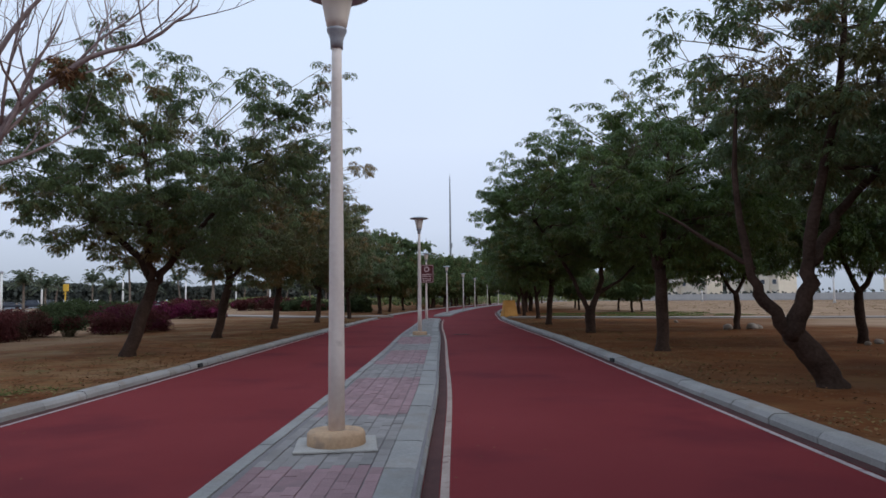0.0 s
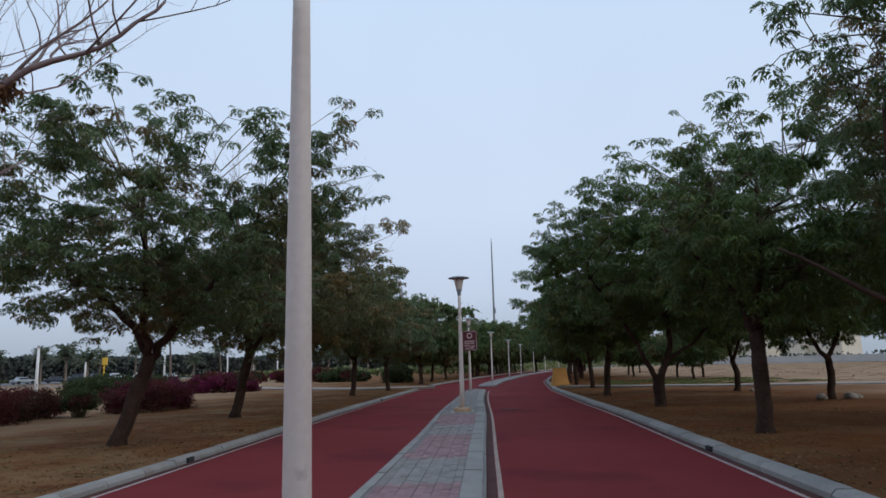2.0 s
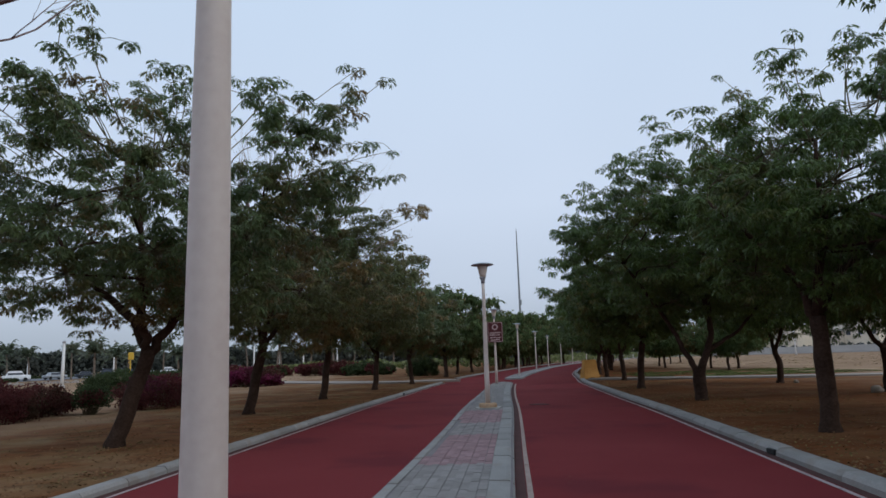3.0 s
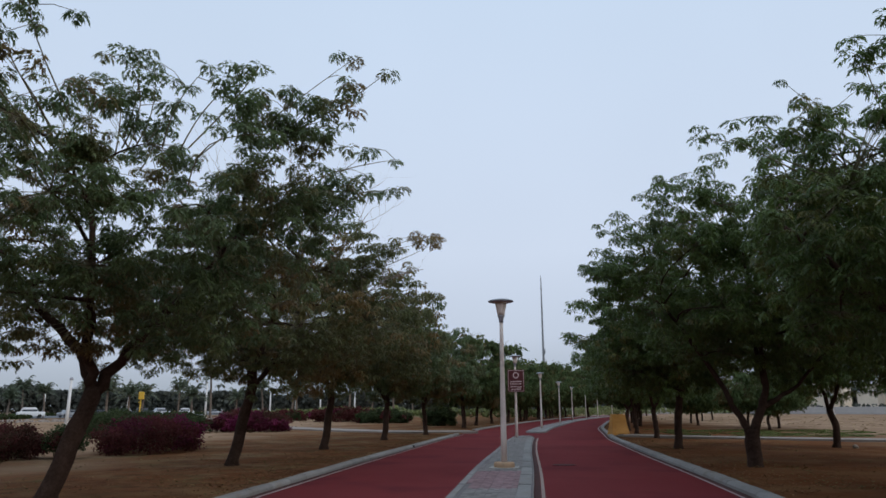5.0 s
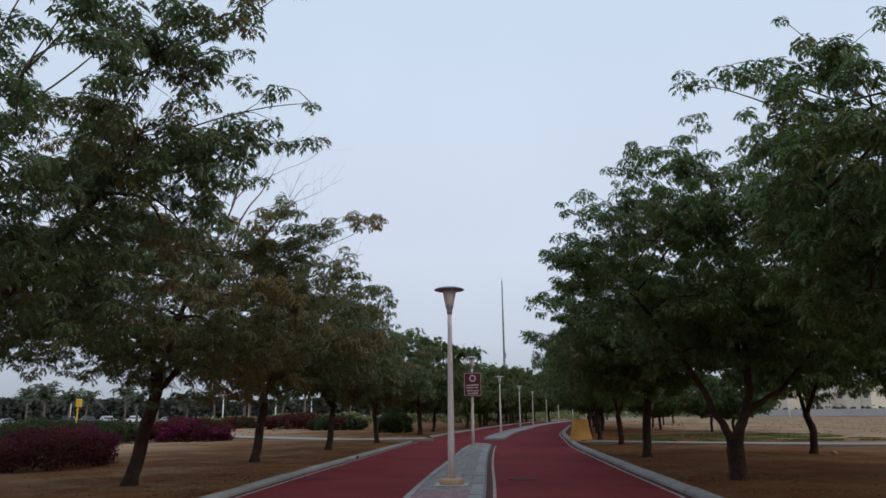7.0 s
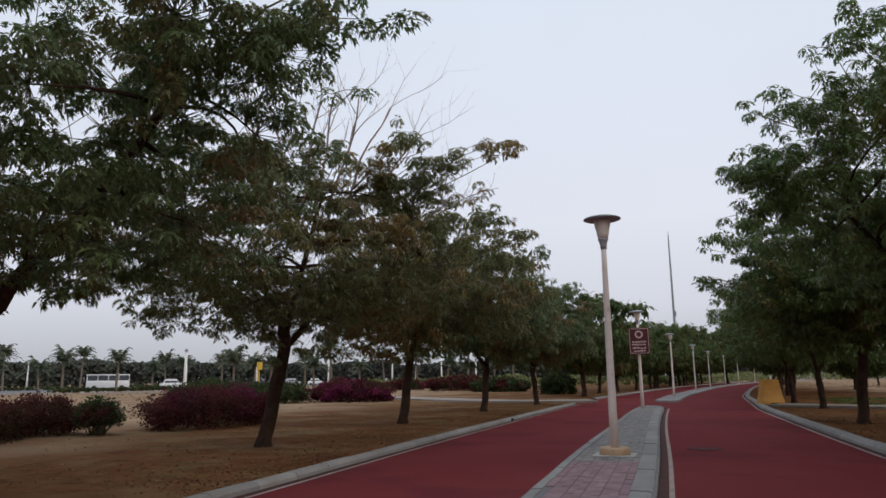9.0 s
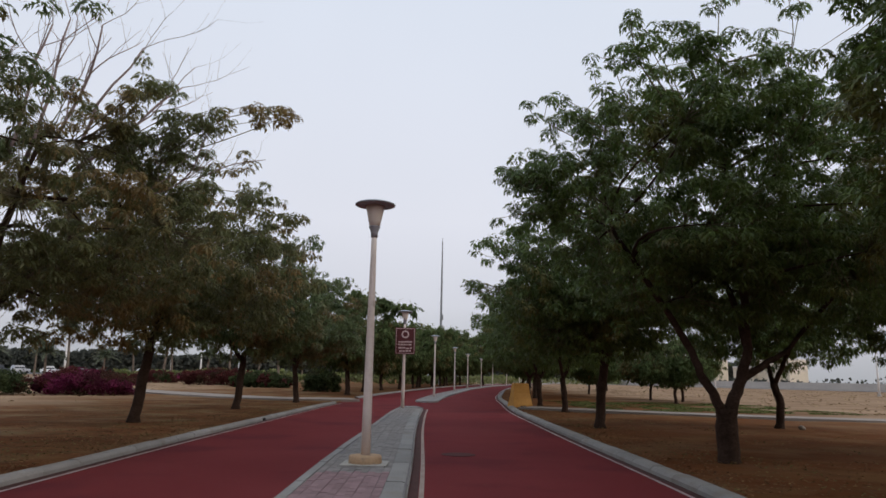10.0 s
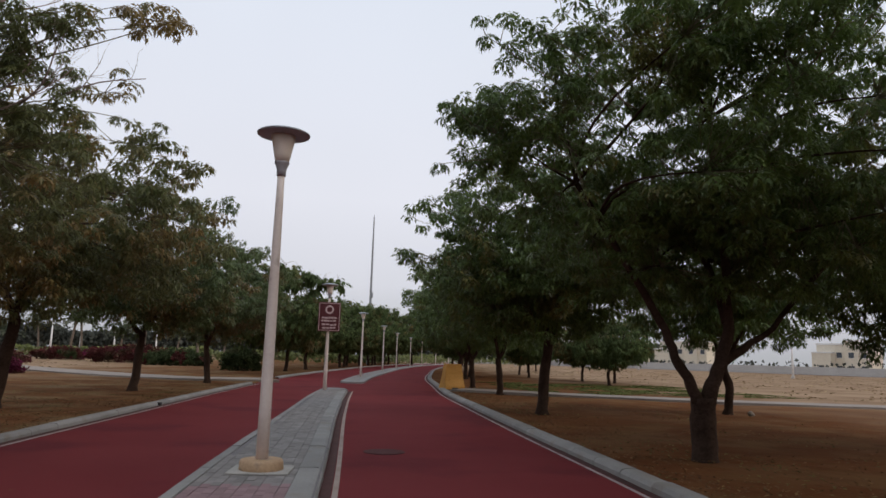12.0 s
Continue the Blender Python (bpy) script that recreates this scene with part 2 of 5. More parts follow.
def ground_material():
    """Brown earth with dry litter near the track, pale sand in the open, thin green growth in places."""
    m = surface("dry_earth", (0.138, 0.060, 0.027), (0.220, 0.110, 0.051), fine=9.0, coarse=0.45, rough=1.0, bump=0.8, depth=0.05, third=((0.160, 0.060, 0.024), 0.5, 0.47, 0.75), spec=0.02)
    n, l = m.node_tree.nodes, m.node_tree.links
    p = n["Principled BSDF"]
    base = p.inputs["Base Color"].links[0].from_socket
    geo = n.new("ShaderNodeNewGeometry")

    def patch(col, scale, start, width, tint, top=1.0):
        t = n.new("ShaderNodeTexNoise")
        t.inputs["Scale"].default_value, t.inputs["Detail"].default_value = scale, 6
        l.new(geo.outputs["Position"], t.inputs["Vector"])
        r = n.new("ShaderNodeMapRange")
        r.inputs["From Min"].default_value, r.inputs["From Max"].default_value = start, start + width
        r.inputs["To Max"].default_value = top
        l.new(t.outputs[0], r.inputs[0])
        x = n.new("ShaderNodeMix")
        x.data_type = "RGBA"
        l.new(r.outputs[0], x.inputs[0])
        l.new(col, x.inputs[6])
        x.inputs[7].default_value = (*tint, 1)
        return x.outputs[2]

    base = patch(base, 0.22, 0.52, 0.15, (0.225, 0.125, 0.055), 0.5)
    base = patch(base, 0.6, 0.60, 0.10, (0.11, 0.115, 0.050), 0.6)
    base = patch(base, 1.1, 0.55, 0.12, (0.245, 0.150, 0.078), 0.5)
    base = patch(base, 0.8, 0.50, 0.12, (0.150, 0.056, 0.024), 0.7)
    base = patch(base, 1.7, 0.54, 0.10, (0.088, 0.034, 0.017), 0.65)
    base = patch(base, 6.0, 0.57, 0.08, (0.075, 0.036, 0.018), 0.5)
    base = patch(base, 0.45, 0.51, 0.10, (0.240, 0.172, 0.100), 0.55)
    base = patch(base, 1.3, 0.54, 0.10, (0.115, 0.075, 0.034), 0.5)
    # reddish litter with canopy shade painted in, track to footpath, tree-lined east side
    at = n.new("ShaderNodeSeparateXYZ")
    l.new(geo.outputs["Position"], at.inputs[0])
    wave = n.new("ShaderNodeTexNoise")
    wave.inputs["Scale"].default_value, wave.inputs["Detail"].default_value = 0.5, 5
    l.new(geo.outputs["Position"], wave.inputs["Vector"])
    east = n.new("ShaderNodeMath")
    east.operation = "MULTIPLY_ADD"
    east.inputs[1].default_value = 3.0
    l.new(wave.outputs[0], east.inputs[0])
    l.new(at.outputs["X"], east.inputs[2])
    litter_shade = n.new("ShaderNodeMapRange")
    litter_shade.inputs["From Min"].default_value, litter_shade.inputs["From Max"].default_value = 3.0, 6.0
    litter_shade.inputs["To Max"].default_value = 0.62
    l.new(east.outputs[0], litter_shade.inputs[0])
    litter_shade_mix = n.new("ShaderNodeMix")
    litter_shade_mix.data_type = "RGBA"
    litter_shade_mix.inputs[7].default_value = (0.138, 0.050, 0.019, 1)
    l.new(litter_shade.outputs[0], litter_shade_mix.inputs[0])
    l.new(base, litter_shade_mix.inputs[6])
    base = litter_shade_mix.outputs[2]
    base = patch(base, 0.9, 0.52, 0.14, (0.180, 0.092, 0.038), 0.65)
    base = patch(base, 0.35, 0.53, 0.12, (0.100, 0.038, 0.017), 0.6)
    # the open sandy land: a soil of its own, starting past the lines of trees
    edge = n.new("ShaderNodeTexNoise")
    edge.inputs["Scale"].default_value = 0.15
    l.new(geo.outputs["Position"], edge.inputs["Vector"])
    soil = None
    for sign, start in ((1, 17.0), (-1, 11.5)):
        a = n.new("ShaderNodeMath")
        a.operation = "MULTIPLY_ADD"
        a.inputs[1].default_value = 16.0
        l.new(edge.outputs[0], a.inputs[0])
        b = n.new("ShaderNodeMath")
        b.operation = "MULTIPLY"
        b.inputs[1].default_value = sign
        l.new(at.outputs["X"], b.inputs[0])
        l.new(b.outputs[0], a.inputs[2])
        r = n.new("ShaderNodeMapRange")
        r.inputs["From Min"].default_value, r.inputs["From Max"].default_value = start + 7, start + 14
        l.new(a.outputs[0], r.inputs[0])
        if soil is None:
            soil = r.outputs[0]
        else:
            s = n.new("ShaderNodeMath")
            s.operation = "MAXIMUM"
            l.new(soil, s.inputs[0])
            l.new(r.outputs[0], s.inputs[1])
            soil = s.outputs[0]
    grain = n.new("ShaderNodeTexNoise")
    grain.inputs["Scale"].default_value, grain.inputs["Detail"].default_value = 0.25, 8
    l.new(geo.outputs["Position"], grain.inputs["Vector"])
    sand = n.new("ShaderNodeValToRGB")
    sand.color_ramp.elements[0].position, sand.color_ramp.elements[1].position = 0.35, 0.65
    sand.color_ramp.elements[0].color, sand.color_ramp.elements[1].color = (0.225, 0.140, 0.087, 1), (0.340, 0.230, 0.150, 1)
    l.new(grain.outputs[0], sand.inputs[0])
    x = n.new("ShaderNodeMix")
    x.data_type = "RGBA"
    l.new(soil, x.inputs[0])
    l.new(base, x.inputs[6])
    l.new(sand.outputs[0], x.inputs[7])
    l.new(x.outputs[2], p.inputs["Base Color"])
    return m


M_GROUND = ground_material()


# ---- mesh helpers ----
def part(name, bm, material, parent=None, label="", smooth=False):
    me = bpy.data.meshes.new(name)
    bm.to_mesh(me)
    bm.free()
    me.materials.append(material)
    if smooth:
        me.shade_smooth()
    ob = new(name, me)
    if parent is not None:
        ob.parent = parent
    if label:
        tagged(ob, label)
    return ob


def raw(name, verts, faces, material, parent=None, smooth=False):
    me = bpy.data.meshes.new(name)
    me.from_pydata(verts, [], faces)
    me.update()
    me.materials.append(material)
    if smooth:
        me.shade_smooth()
    ob = new(name, me)
    if parent is not None:
        ob.parent = parent
    return ob


def quads(name, arr, material, parent=None):
    """A mesh of loose small faces from an array of shape (faces, corners, 3)."""
    n, k = arr.shape[:2]
    me = bpy.data.meshes.new(name)
    me.vertices.add(n * k)
    me.vertices.foreach_set("co", np.ascontiguousarray(arr, dtype=np.float32).ravel())
    me.loops.add(n * k)
    me.loops.foreach_set("vertex_index", np.arange(n * k, dtype=np.int32))
    me.polygons.add(n)
    me.polygons.foreach_set("loop_start", np.arange(0, n * k, k, dtype=np.int32))
    me.update(calc_edges=True)
    me.materials.append(material)
    ob = new(name, me)
    if parent is not None:
        ob.parent = parent
    return ob


def empty(name, label, category, group="", kind="", at=(0, 0, 0)):
    ob = new(name)
    ob.location = at
    ob.empty_display_size = 0.1
    return tagged(ob, label, category, group, kind)


def box(sx, sy, sz, at=(0, 0, 0), bevel=0.0, seg=1, bm=None, rz=0.0):
    """A bevelled box; at is the middle of its base."""
    b = bmesh.new()
    bmesh.ops.create_cube(b, size=1, matrix=Matrix.Diagonal((sx, sy, sz, 1)))
    if bevel:
        bmesh.ops.bevel(b, geom=b.edges[:], offset=bevel, segments=seg, affect="EDGES", profile=0.5)
    b.transform(Matrix.Translation(Vector(at) + Vector((0, 0, sz / 2))) @ Matrix.Rotation(rz, 4, "Z"))
    if bm is None:
        return b
    me = bpy.data.meshes.new("tmp")
    b.to_mesh(me)
    b.free()
    bm.from_mesh(me)
    bpy.data.meshes.remove(me)
    return bm


def lathe(profile, seg=24, wobble=0.0, seed=0):
    """A turned body from (radius, z) pairs, closed at both ends."""
    rng = random.Random(seed)
    bm = bmesh.new()
    rings = []
    for r, z in profile:
        rings.append([bm.verts.new((r * (1 + rng.uniform(-wobble, wobble)) * math.cos(2 * math.pi * i / seg), r * (1 + rng.uniform(-wobble, wobble)) * math.sin(2 * math.pi * i / seg), z)) for i in range(seg)])
    for a, b in zip(rings, rings[1:]):
        for i in range(seg):
            bm.faces.new((a[i], a[(i + 1) % seg], b[(i + 1) % seg], b[i]))
    bm.faces.new(rings[0][::-1])
    bm.faces.new(rings[-1])
    return bm


def tubes(name, lines, material, parent=None, sides=6):
    """Tapered tubes along lines of (x, y, z, radius) points, joined into one mesh."""
    verts, faces = [], []
    for line in lines:
        pts = [Vector(p[:3]) for p in line]
        k = sides if line[0][3] > 0.03 else 4 if line[0][3] > 0.012 else 3
        side = None
        start = len(verts)
        for i, p in enumerate(pts):
            d = (pts[min(i + 1, len(pts) - 1)] - pts[max(i - 1, 0)])
            d = d.normalized() if d.length > 1e-6 else Vector((0, 0, 1))
            if side is None:
                side = d.orthogonal().normalized()
            side = (side - d * side.dot(d))
            side = side.normalized() if side.length > 1e-6 else d.orthogonal().normalized()
            up = d.cross(side)
            for j in range(k):
                a = 2 * math.pi * j / k
                verts.append(p + (side * math.cos(a) + up * math.sin(a)) * line[i][3])
        for i in range(len(pts) - 1):
            for j in range(k):
                a, b = start + i * k + j, start + i * k + (j + 1) % k
                faces.append((a, b, b + k, a + k))
        faces.append(tuple(range(start, start + k))[::-1])
        faces.append(tuple(range(start + (len(pts) - 1) * k, start + len(pts) * k)))
    return raw(name, verts, faces, material, parent, smooth=True)


def spline(knots):
    """A smooth function through (y, x) knots, straight on past the ends."""
    ys, xs = np.array([k[0] for k in knots], float), np.array([k[1] for k in knots], float)
    slope = np.gradient(xs, ys)

    def f(y):
        if y <= ys[0]:
            return float(xs[0] + slope[0] * (y - ys[0]))
        if y >= ys[-1]:
            return float(xs[-1] + slope[-1] * (y - ys[-1]))
        i = int(np.searchsorted(ys, y) - 1)
        i = max(i, 0)
        h = ys[i + 1] - ys[i]
        t = (y - ys[i]) / h
        return float((2 * t**3 - 3 * t**2 + 1) * xs[i] + (t**3 - 2 * t**2 + t) * h * slope[i] + (-2 * t**3 + 3 * t**2) * xs[i + 1] + (t**3 - t**2) * h * slope[i + 1])

    return f


# ---- the plan: lines of the track as x over y ----
MED_L = spline([(-40, -3.6), (5, -1.43), (10, -1.02), (18, -0.45), (25, -0.05), (33, 0.55), (42, 1.25), (46, 1.7)])
MED_R = spline([(-40, -2.0), (5, 0.10), (10, 0.50), (15.3, 0.83), (23.5, 1.34), (33.4, 1.85), (42, 2.42), (46, 2.75)])
MID_2 = spline([(52, 3.05), (60.8, 4.2), (79.4, 7.35), (97.5, 10.7), (116, 14.8), (135, 19.6), (170, 30.0), (230, 52.0)])
LINE_L = spline([(-40, -7.2), (5, -4.78), (8.3, -4.5), (14.8, -4.04), (20, -3.72), (27, -3.28), (35, -2.66), (42, -2.12), (50, -1.35), (60.8, -0.15), (79.4, 3.0), (97.5, 6.4), (116, 10.4), (135, 15.2), (170, 25.6), (230, 47.6)])
LINE_R = spline([(-40, 0.4), (5, 3.55), (14, 4.25), (23, 4.95), (30, 5.35), (36, 5.75), (43, 6.25), (51, 7.2), (60.8, 8.4), (79.4, 11.6), (97.5, 15.0), (116, 19.2), (135, 24.0), (170, 34.4), (230, 56.4)])
SOIL = 0.05


def heading(f, y):
    return math.atan2(f(y + 0.2) - f(y - 0.2), 0.4)


def stations(a, b, step):
    n = max(2, int(round((b - a) / step)) + 1)
    return [a + (b - a) * i / (n - 1) for i in range(n)]


def strip(name, lo, hi, z, a, b, step, material, kind="structure", label="", category="", parent=None, cross=1):
    vs, fs = [], []
    ys = stations(a, b, step)
    for y in ys:
        for j in range(cross + 1):
            vs.append((lo(y) + (hi(y) - lo(y)) * j / cross, y, z))
    w = cross + 1
    for i in range(len(ys) - 1):
        for j in range(cross):
            fs.append((i * w + j, i * w + j + 1, (i + 1) * w + j + 1, (i + 1) * w + j))
    ob = raw(name, vs, fs, material, parent)
    return tagged(ob, label, category, "", kind) if parent is None else ob


# ground: one sheet, let down under the track bed, out to the horizon
def build_ground():
    ys = [-2500, -600, -200, -80] + stations(-40, 12, 2) + stations(12.5, 60, 1.0) + stations(62, 140, 3) + [150, 170, 200, 230, 260, 320, 450, 800, 2500]
    offs = [0.0, 0.25, 0.6, 1.1, 1.8, 2.6, 3.6, 5, 7, 9, 12, 16, 22, 32, 50, 80, 130, 220, 500, 2500]
    vs, fs = [], []
    for y in ys:
        yc = max(-60, min(250, y))
        l, r = LINE_L(yc) - 0.30, LINE_R(yc) + 0.30
        row = []
        for o in reversed(offs):
            row.append((l - 0.02 - o, o))
        row.append((l + 0.01, -1))
        row.append((r - 0.01, -1))
        for o in offs:
            row.append((r + 0.02 + o, o))
        for x, o in row:
            if o < 0:
                z = -0.06
            elif o < 0.3:
                z = SOIL
            else:
                z = SOIL + min(1, o / 3) * (0.05 * noise.noise((x * 0.35, y * 0.35, 0)) + 0.025 * noise.noise((x * 1.1, y * 1.1, 3))) * (1 if o < 300 else 0)
            vs.append((x, y, z))
    w = len(offs) * 2 + 2
    for i in range(len(ys) - 1):
        for j in range(w - 1):
            fs.append((i * w + j, i * w + j + 1, (i + 1) * w + j + 1, (i + 1) * w + j))
    ob = raw("ground", vs, fs, M_GROUND, smooth=True)
    tagged(ob, "dry brown earth and pale sand with thin litter", "ground", "", "structure")


build_ground()

strip("road", lambda y: LINE_L(y) - 0.34, lambda y: LINE_R(y) + 0.34, 0.0, -40, 232, 1.0, M_ROAD, "structure", "dull maroon red jogging track of worn coated asphalt", "track", cross=3)
# worn edge lines and the dark gutter strip between line and kerb
strip("edge_line", lambda y: LINE_L(y) - 0.03, lambda y: LINE_L(y) + 0.03, 0.004, -40, 50, 1.0, M_LINE, "structure", "worn white painted line along the track edge", "line")
strip("edge_line", lambda y: LINE_R(y) - 0.03, lambda y: LINE_R(y) + 0.03, 0.004, -40, 150, 1.0, M_LINE, "structure", "worn white painted line along the track edge", "line")
strip("edge_line", lambda y: MED_R(y) + 0.135, lambda y: MED_R(y) + 0.20, 0.004, -40, 44.5, 0.7, M_LINE_OLD, "structure", "worn tan line beside the paved median", "line")
strip("gutter", lambda y: LINE_L(y) - 0.17, lambda y: LINE_L(y) - 0.045, 0.005, -40, 50, 1.0, M_GUTTER, "structure", "dark dirty strip at the foot of the kerb", "gutter")
strip("gutter", lambda y: LINE_R(y) + 0.05, lambda y: LINE_R(y) + 0.17, 0.005, -40, 150, 1.0, M_GUTTER, "structure", "dark dirty strip at the foot of the kerb", "gutter")
strip("gutter", lambda y: MED_R(y) + 0.005, lambda y: MED_R(y) + 0.125, 0.005, -40, 44.5, 0.7, M_GUTTER, "structure", "dark dirty strip at the foot of the kerb", "gutter")


# kerbs of single stones
def kerb_stone_mesh(name, width, height, length=0.985):
    bm = bmesh.new()
    prof = [(0, -0.05), (0, height * 0.55), (width * 0.18, height * 0.92), (width * 0.32, height), (width, height), (width, -0.05)]
    rings = [[bm.verts.new((x, s * length / 2, z)) for x, z in prof] for s in (-1, 1)]
    k = len(prof)
    for i in range(k):
        bm.faces.new((rings[0][i], rings[1][i], rings[1][(i + 1) % k], rings[0][(i + 1) % k]))
    bm.faces.new(rings[0])
    bm.faces.new(rings[1][::-1])
    bmesh.ops.recalc_face_normals(bm, faces=bm.faces[:])
    me = bpy.data.meshes.new(name)
    bm.to_mesh(me)
    bm.free()
    me.materials.append(M_KERB)
    return me


def kerb_run(label, f, offset, flip, a, b, width, height):
    """One kerb: stones a metre long, face towards the track at f(y) + offset."""
    owner = empty("kerb", label, "kerb", "kerbs along the track", "structure")
    me = kerb_stone_mesh("kerb_stone", width, height)
    rng = random.Random(int(abs(offset) * 100) + int(a))
    y = a
    while y < b:
        ob = new("kerb_stone", me)
        ob.parent = owner
        h = heading(f, y)
        ob.matrix_basis = pose(f(y) + offset, y, rng.uniform(-0.006, 0.004), 0, rng.uniform(-0.8, 0.8), -math.degrees(h) + (180 if flip else 0) + rng.uniform(-0.4, 0.4))
        y += math.cos(heading(f, y)) * 1.0
    return owner


def kerb_strip(name, f, offset, flip, a, b, width, height, owner):
    s = -1 if flip else 1
    prof = [(0, -0.05), (0, height * 0.6), (width * 0.3, height), (width, height), (width, -0.05)]
    vs, fs = [], []
    ys = stations(a, b, 1.0)
    for y in ys:
        for x, z in prof:
            vs.append((f(y) + offset + s * x, y, z))
    k = len(prof)
    for i in range(len(ys) - 1):
        for j in range(k - 1):
            q = (i * k + j, i * k + j + 1, (i + 1) * k + j + 1, (i + 1) * k + j)
            fs.append(q if flip else q[::-1])
    ob = raw(name, vs, fs, M_KERB_FAR, owner)
    ob["kind"] = "stuff"
    return ob


k1 = kerb_run("pale grey concrete kerb of single stones along bare earth", LINE_L, -0.17, True, -12, 49.5, 0.18, 0.11)
k2 = kerb_run("pale grey concrete kerb of single stones along bare earth", LINE_R, 0.17, False, -12, 62, 0.24, 0.12)
kerb_strip("far_kerb", LINE_L, -0.17, True, 57, 230, 0.25, 0.12, k1)
kerb_strip("far_kerb", LINE_R, 0.17, False, 62, 230, 0.27, 0.13, k2)
kerb_run("smooth grey concrete edge of the paved median", MED_R, 0.0, True, -12, 43.6, 0.29, 0.12)
kerb_run("narrow grey concrete edge of the paved median", MED_L, 0.0, False, -12, 43.6, 0.16, 0.12)

# dark drain gaps in the kerbs
for f, s, y in ((LINE_L, -1, 14.95), (LINE_R, 1, 14.6), (LINE_L, -1, 35.4)):
    ob = part("drain_slot", box(0.10, 0.26, 0.075, (f(y) + s * 0.185, y, 0.012), 0.008), M_TYRE)
    tagged(ob, "small dark drain slot in the kerb face", "drain", "kerb drains", "structure")


# medians: sunk bed, rounded noses, kerb edge
def median_bed(lo, hi, a, b, z):
    return strip("median_bed", lo, hi, z, a, b, 0.5, M_BED, "structure", "dark sand bed between the pavers of the median", "paving")


median_bed(lambda y: MED_L(y) + 0.02, lambda y: MED_R(y) - 0.02, -12, 44.0, 0.104)


def nose(x0, x1, y, reach, flip=False):
    """The rounded end of a median: a kerb arc around grey paving."""
    bm = bmesh.new()
    n = 14
    cx, rx = (x0 + x1) / 2, (x1 - x0) / 2
    arcs = []
    for shrink, z in ((0.0, -0.03), (0.0, 0.08), (0.05, 0.12), (0.27, 0.12)):
        row = []
        for i in range(n + 1):
            a = math.pi * i / n
            row.append(bm.verts.new((cx + (rx - shrink) * math.cos(a), y + (-1 if flip else 1) * max(0.05, reach - shrink) * math.sin(a), z)))
        arcs.append(row)
    for p, q in zip(arcs, arcs[1:]):
        for i in range(n):
            bm.faces.new((p[i], p[i + 1], q[i + 1], q[i]))
    bm.faces.new(arcs[-1])
    bmesh.ops.recalc_face_normals(bm, faces=bm.faces[:])
    return tagged(part("median_nose", bm, M_KERB_FAR), "rounded grey concrete end of the paved median", "kerb", "", "structure")


nose(MED_L(43.9), MED_R(43.9), 43.9, 1.3)


def far_median():
    """The second median, past the crossing: kerbed strip with a paved top."""
    owner = empty("median", "far paved median strip with pale kerbs", "median", "", "structure")
    lo, hi = (lambda y: MID_2(y) - 0.65), (lambda y: MID_2(y) + 0.65)
    kerb_strip("far_kerb", lo, 0, False, 53.6, 230, 0.2, 0.12, owner)
    kerb_strip("far_kerb", hi, 0, True, 53.6, 230, 0.25, 0.12, owner)
    strip("paved_top", lambda y: lo(y) + 0.19, lambda y: hi(y) - 0.24, 0.116, 53.6, 230, 1.0, M_PAVE_GREY_J, parent=owner)
    nose(lo(53.6), hi(53.6), 53.65, 1.1, True)


far_median()


def path_strip(label, pts, width, material, z):
    """A path along a smooth line of (x, y) points, following the ground."""
    ps = []
    for i in range(len(pts) - 1):
        p0, p1, p2, p3 = (Vector(pts[max(0, min(len(pts) - 1, k))]) for k in (i - 1, i, i + 1, i + 2))
        for s in range(8):
            t = s / 8
            ps.append(0.5 * ((2 * p1) + (p2 - p0) * t + (2 * p0 - 5 * p1 + 4 * p2 - p3) * t * t + (3 * p1 - p0 - 3 * p2 + p3) * t**3))
    ps.append(Vector(pts[-1]))
    vs, fs = [], []
    for i, p in enumerate(ps):
        d = (ps[min(i + 1, len(ps) - 1)] - ps[max(i - 1, 0)]).normalized()
        n = Vector((-d.y, d.x))
        for s, dz in ((-0.5, -0.25), (-0.5, 0), (0.5, 0), (0.5, -0.25)):
            q = p + n * width * s * (1 + 0.05 * noise.noise((p.x, p.y, s)))
            vs.append((q.x, q.y, z + dz))
    for i in range(len(ps) - 1):
        for j in range(3):
            fs.append((i * 4 + j, i * 4 + j + 1, i * 4 + j + 5, i * 4 + j + 4))
    return tagged(raw("path", vs, fs, material), label, "path", "", "structure")


path_strip("pale concrete footpath joining the red track", [(-0.9, 53.2), (-3.2, 52.6), (-6, 52.8), (-12, 58), (-20, 68), (-28, 86), (-40, 120)], 2.8, M_PATH, 0.135)
path_strip("pale concrete footpath under the trees", [(7.6, 46.2), (9.5, 44.8), (12.5, 42.9), (17, 40.6), (22, 39.0), (30, 36.5), (48, 31)], 1.8, M_PATH, 0.14)

# far street by the houses, car park street on the other side
strip("street", lambda y: 104 - 0.62 * (y - 160), lambda y: 114 - 0.62 * (y - 160), 0.16, -40, 330, 20, M_ASPHALT, "structure", "grey asphalt street in front of far houses", "street")
strip("car_park", lambda y: -185.0, lambda y: -80.0, 0.16, 84, 330, 20, M_ASPHALT, "structure", "grey asphalt car park far across the sand", "car park")


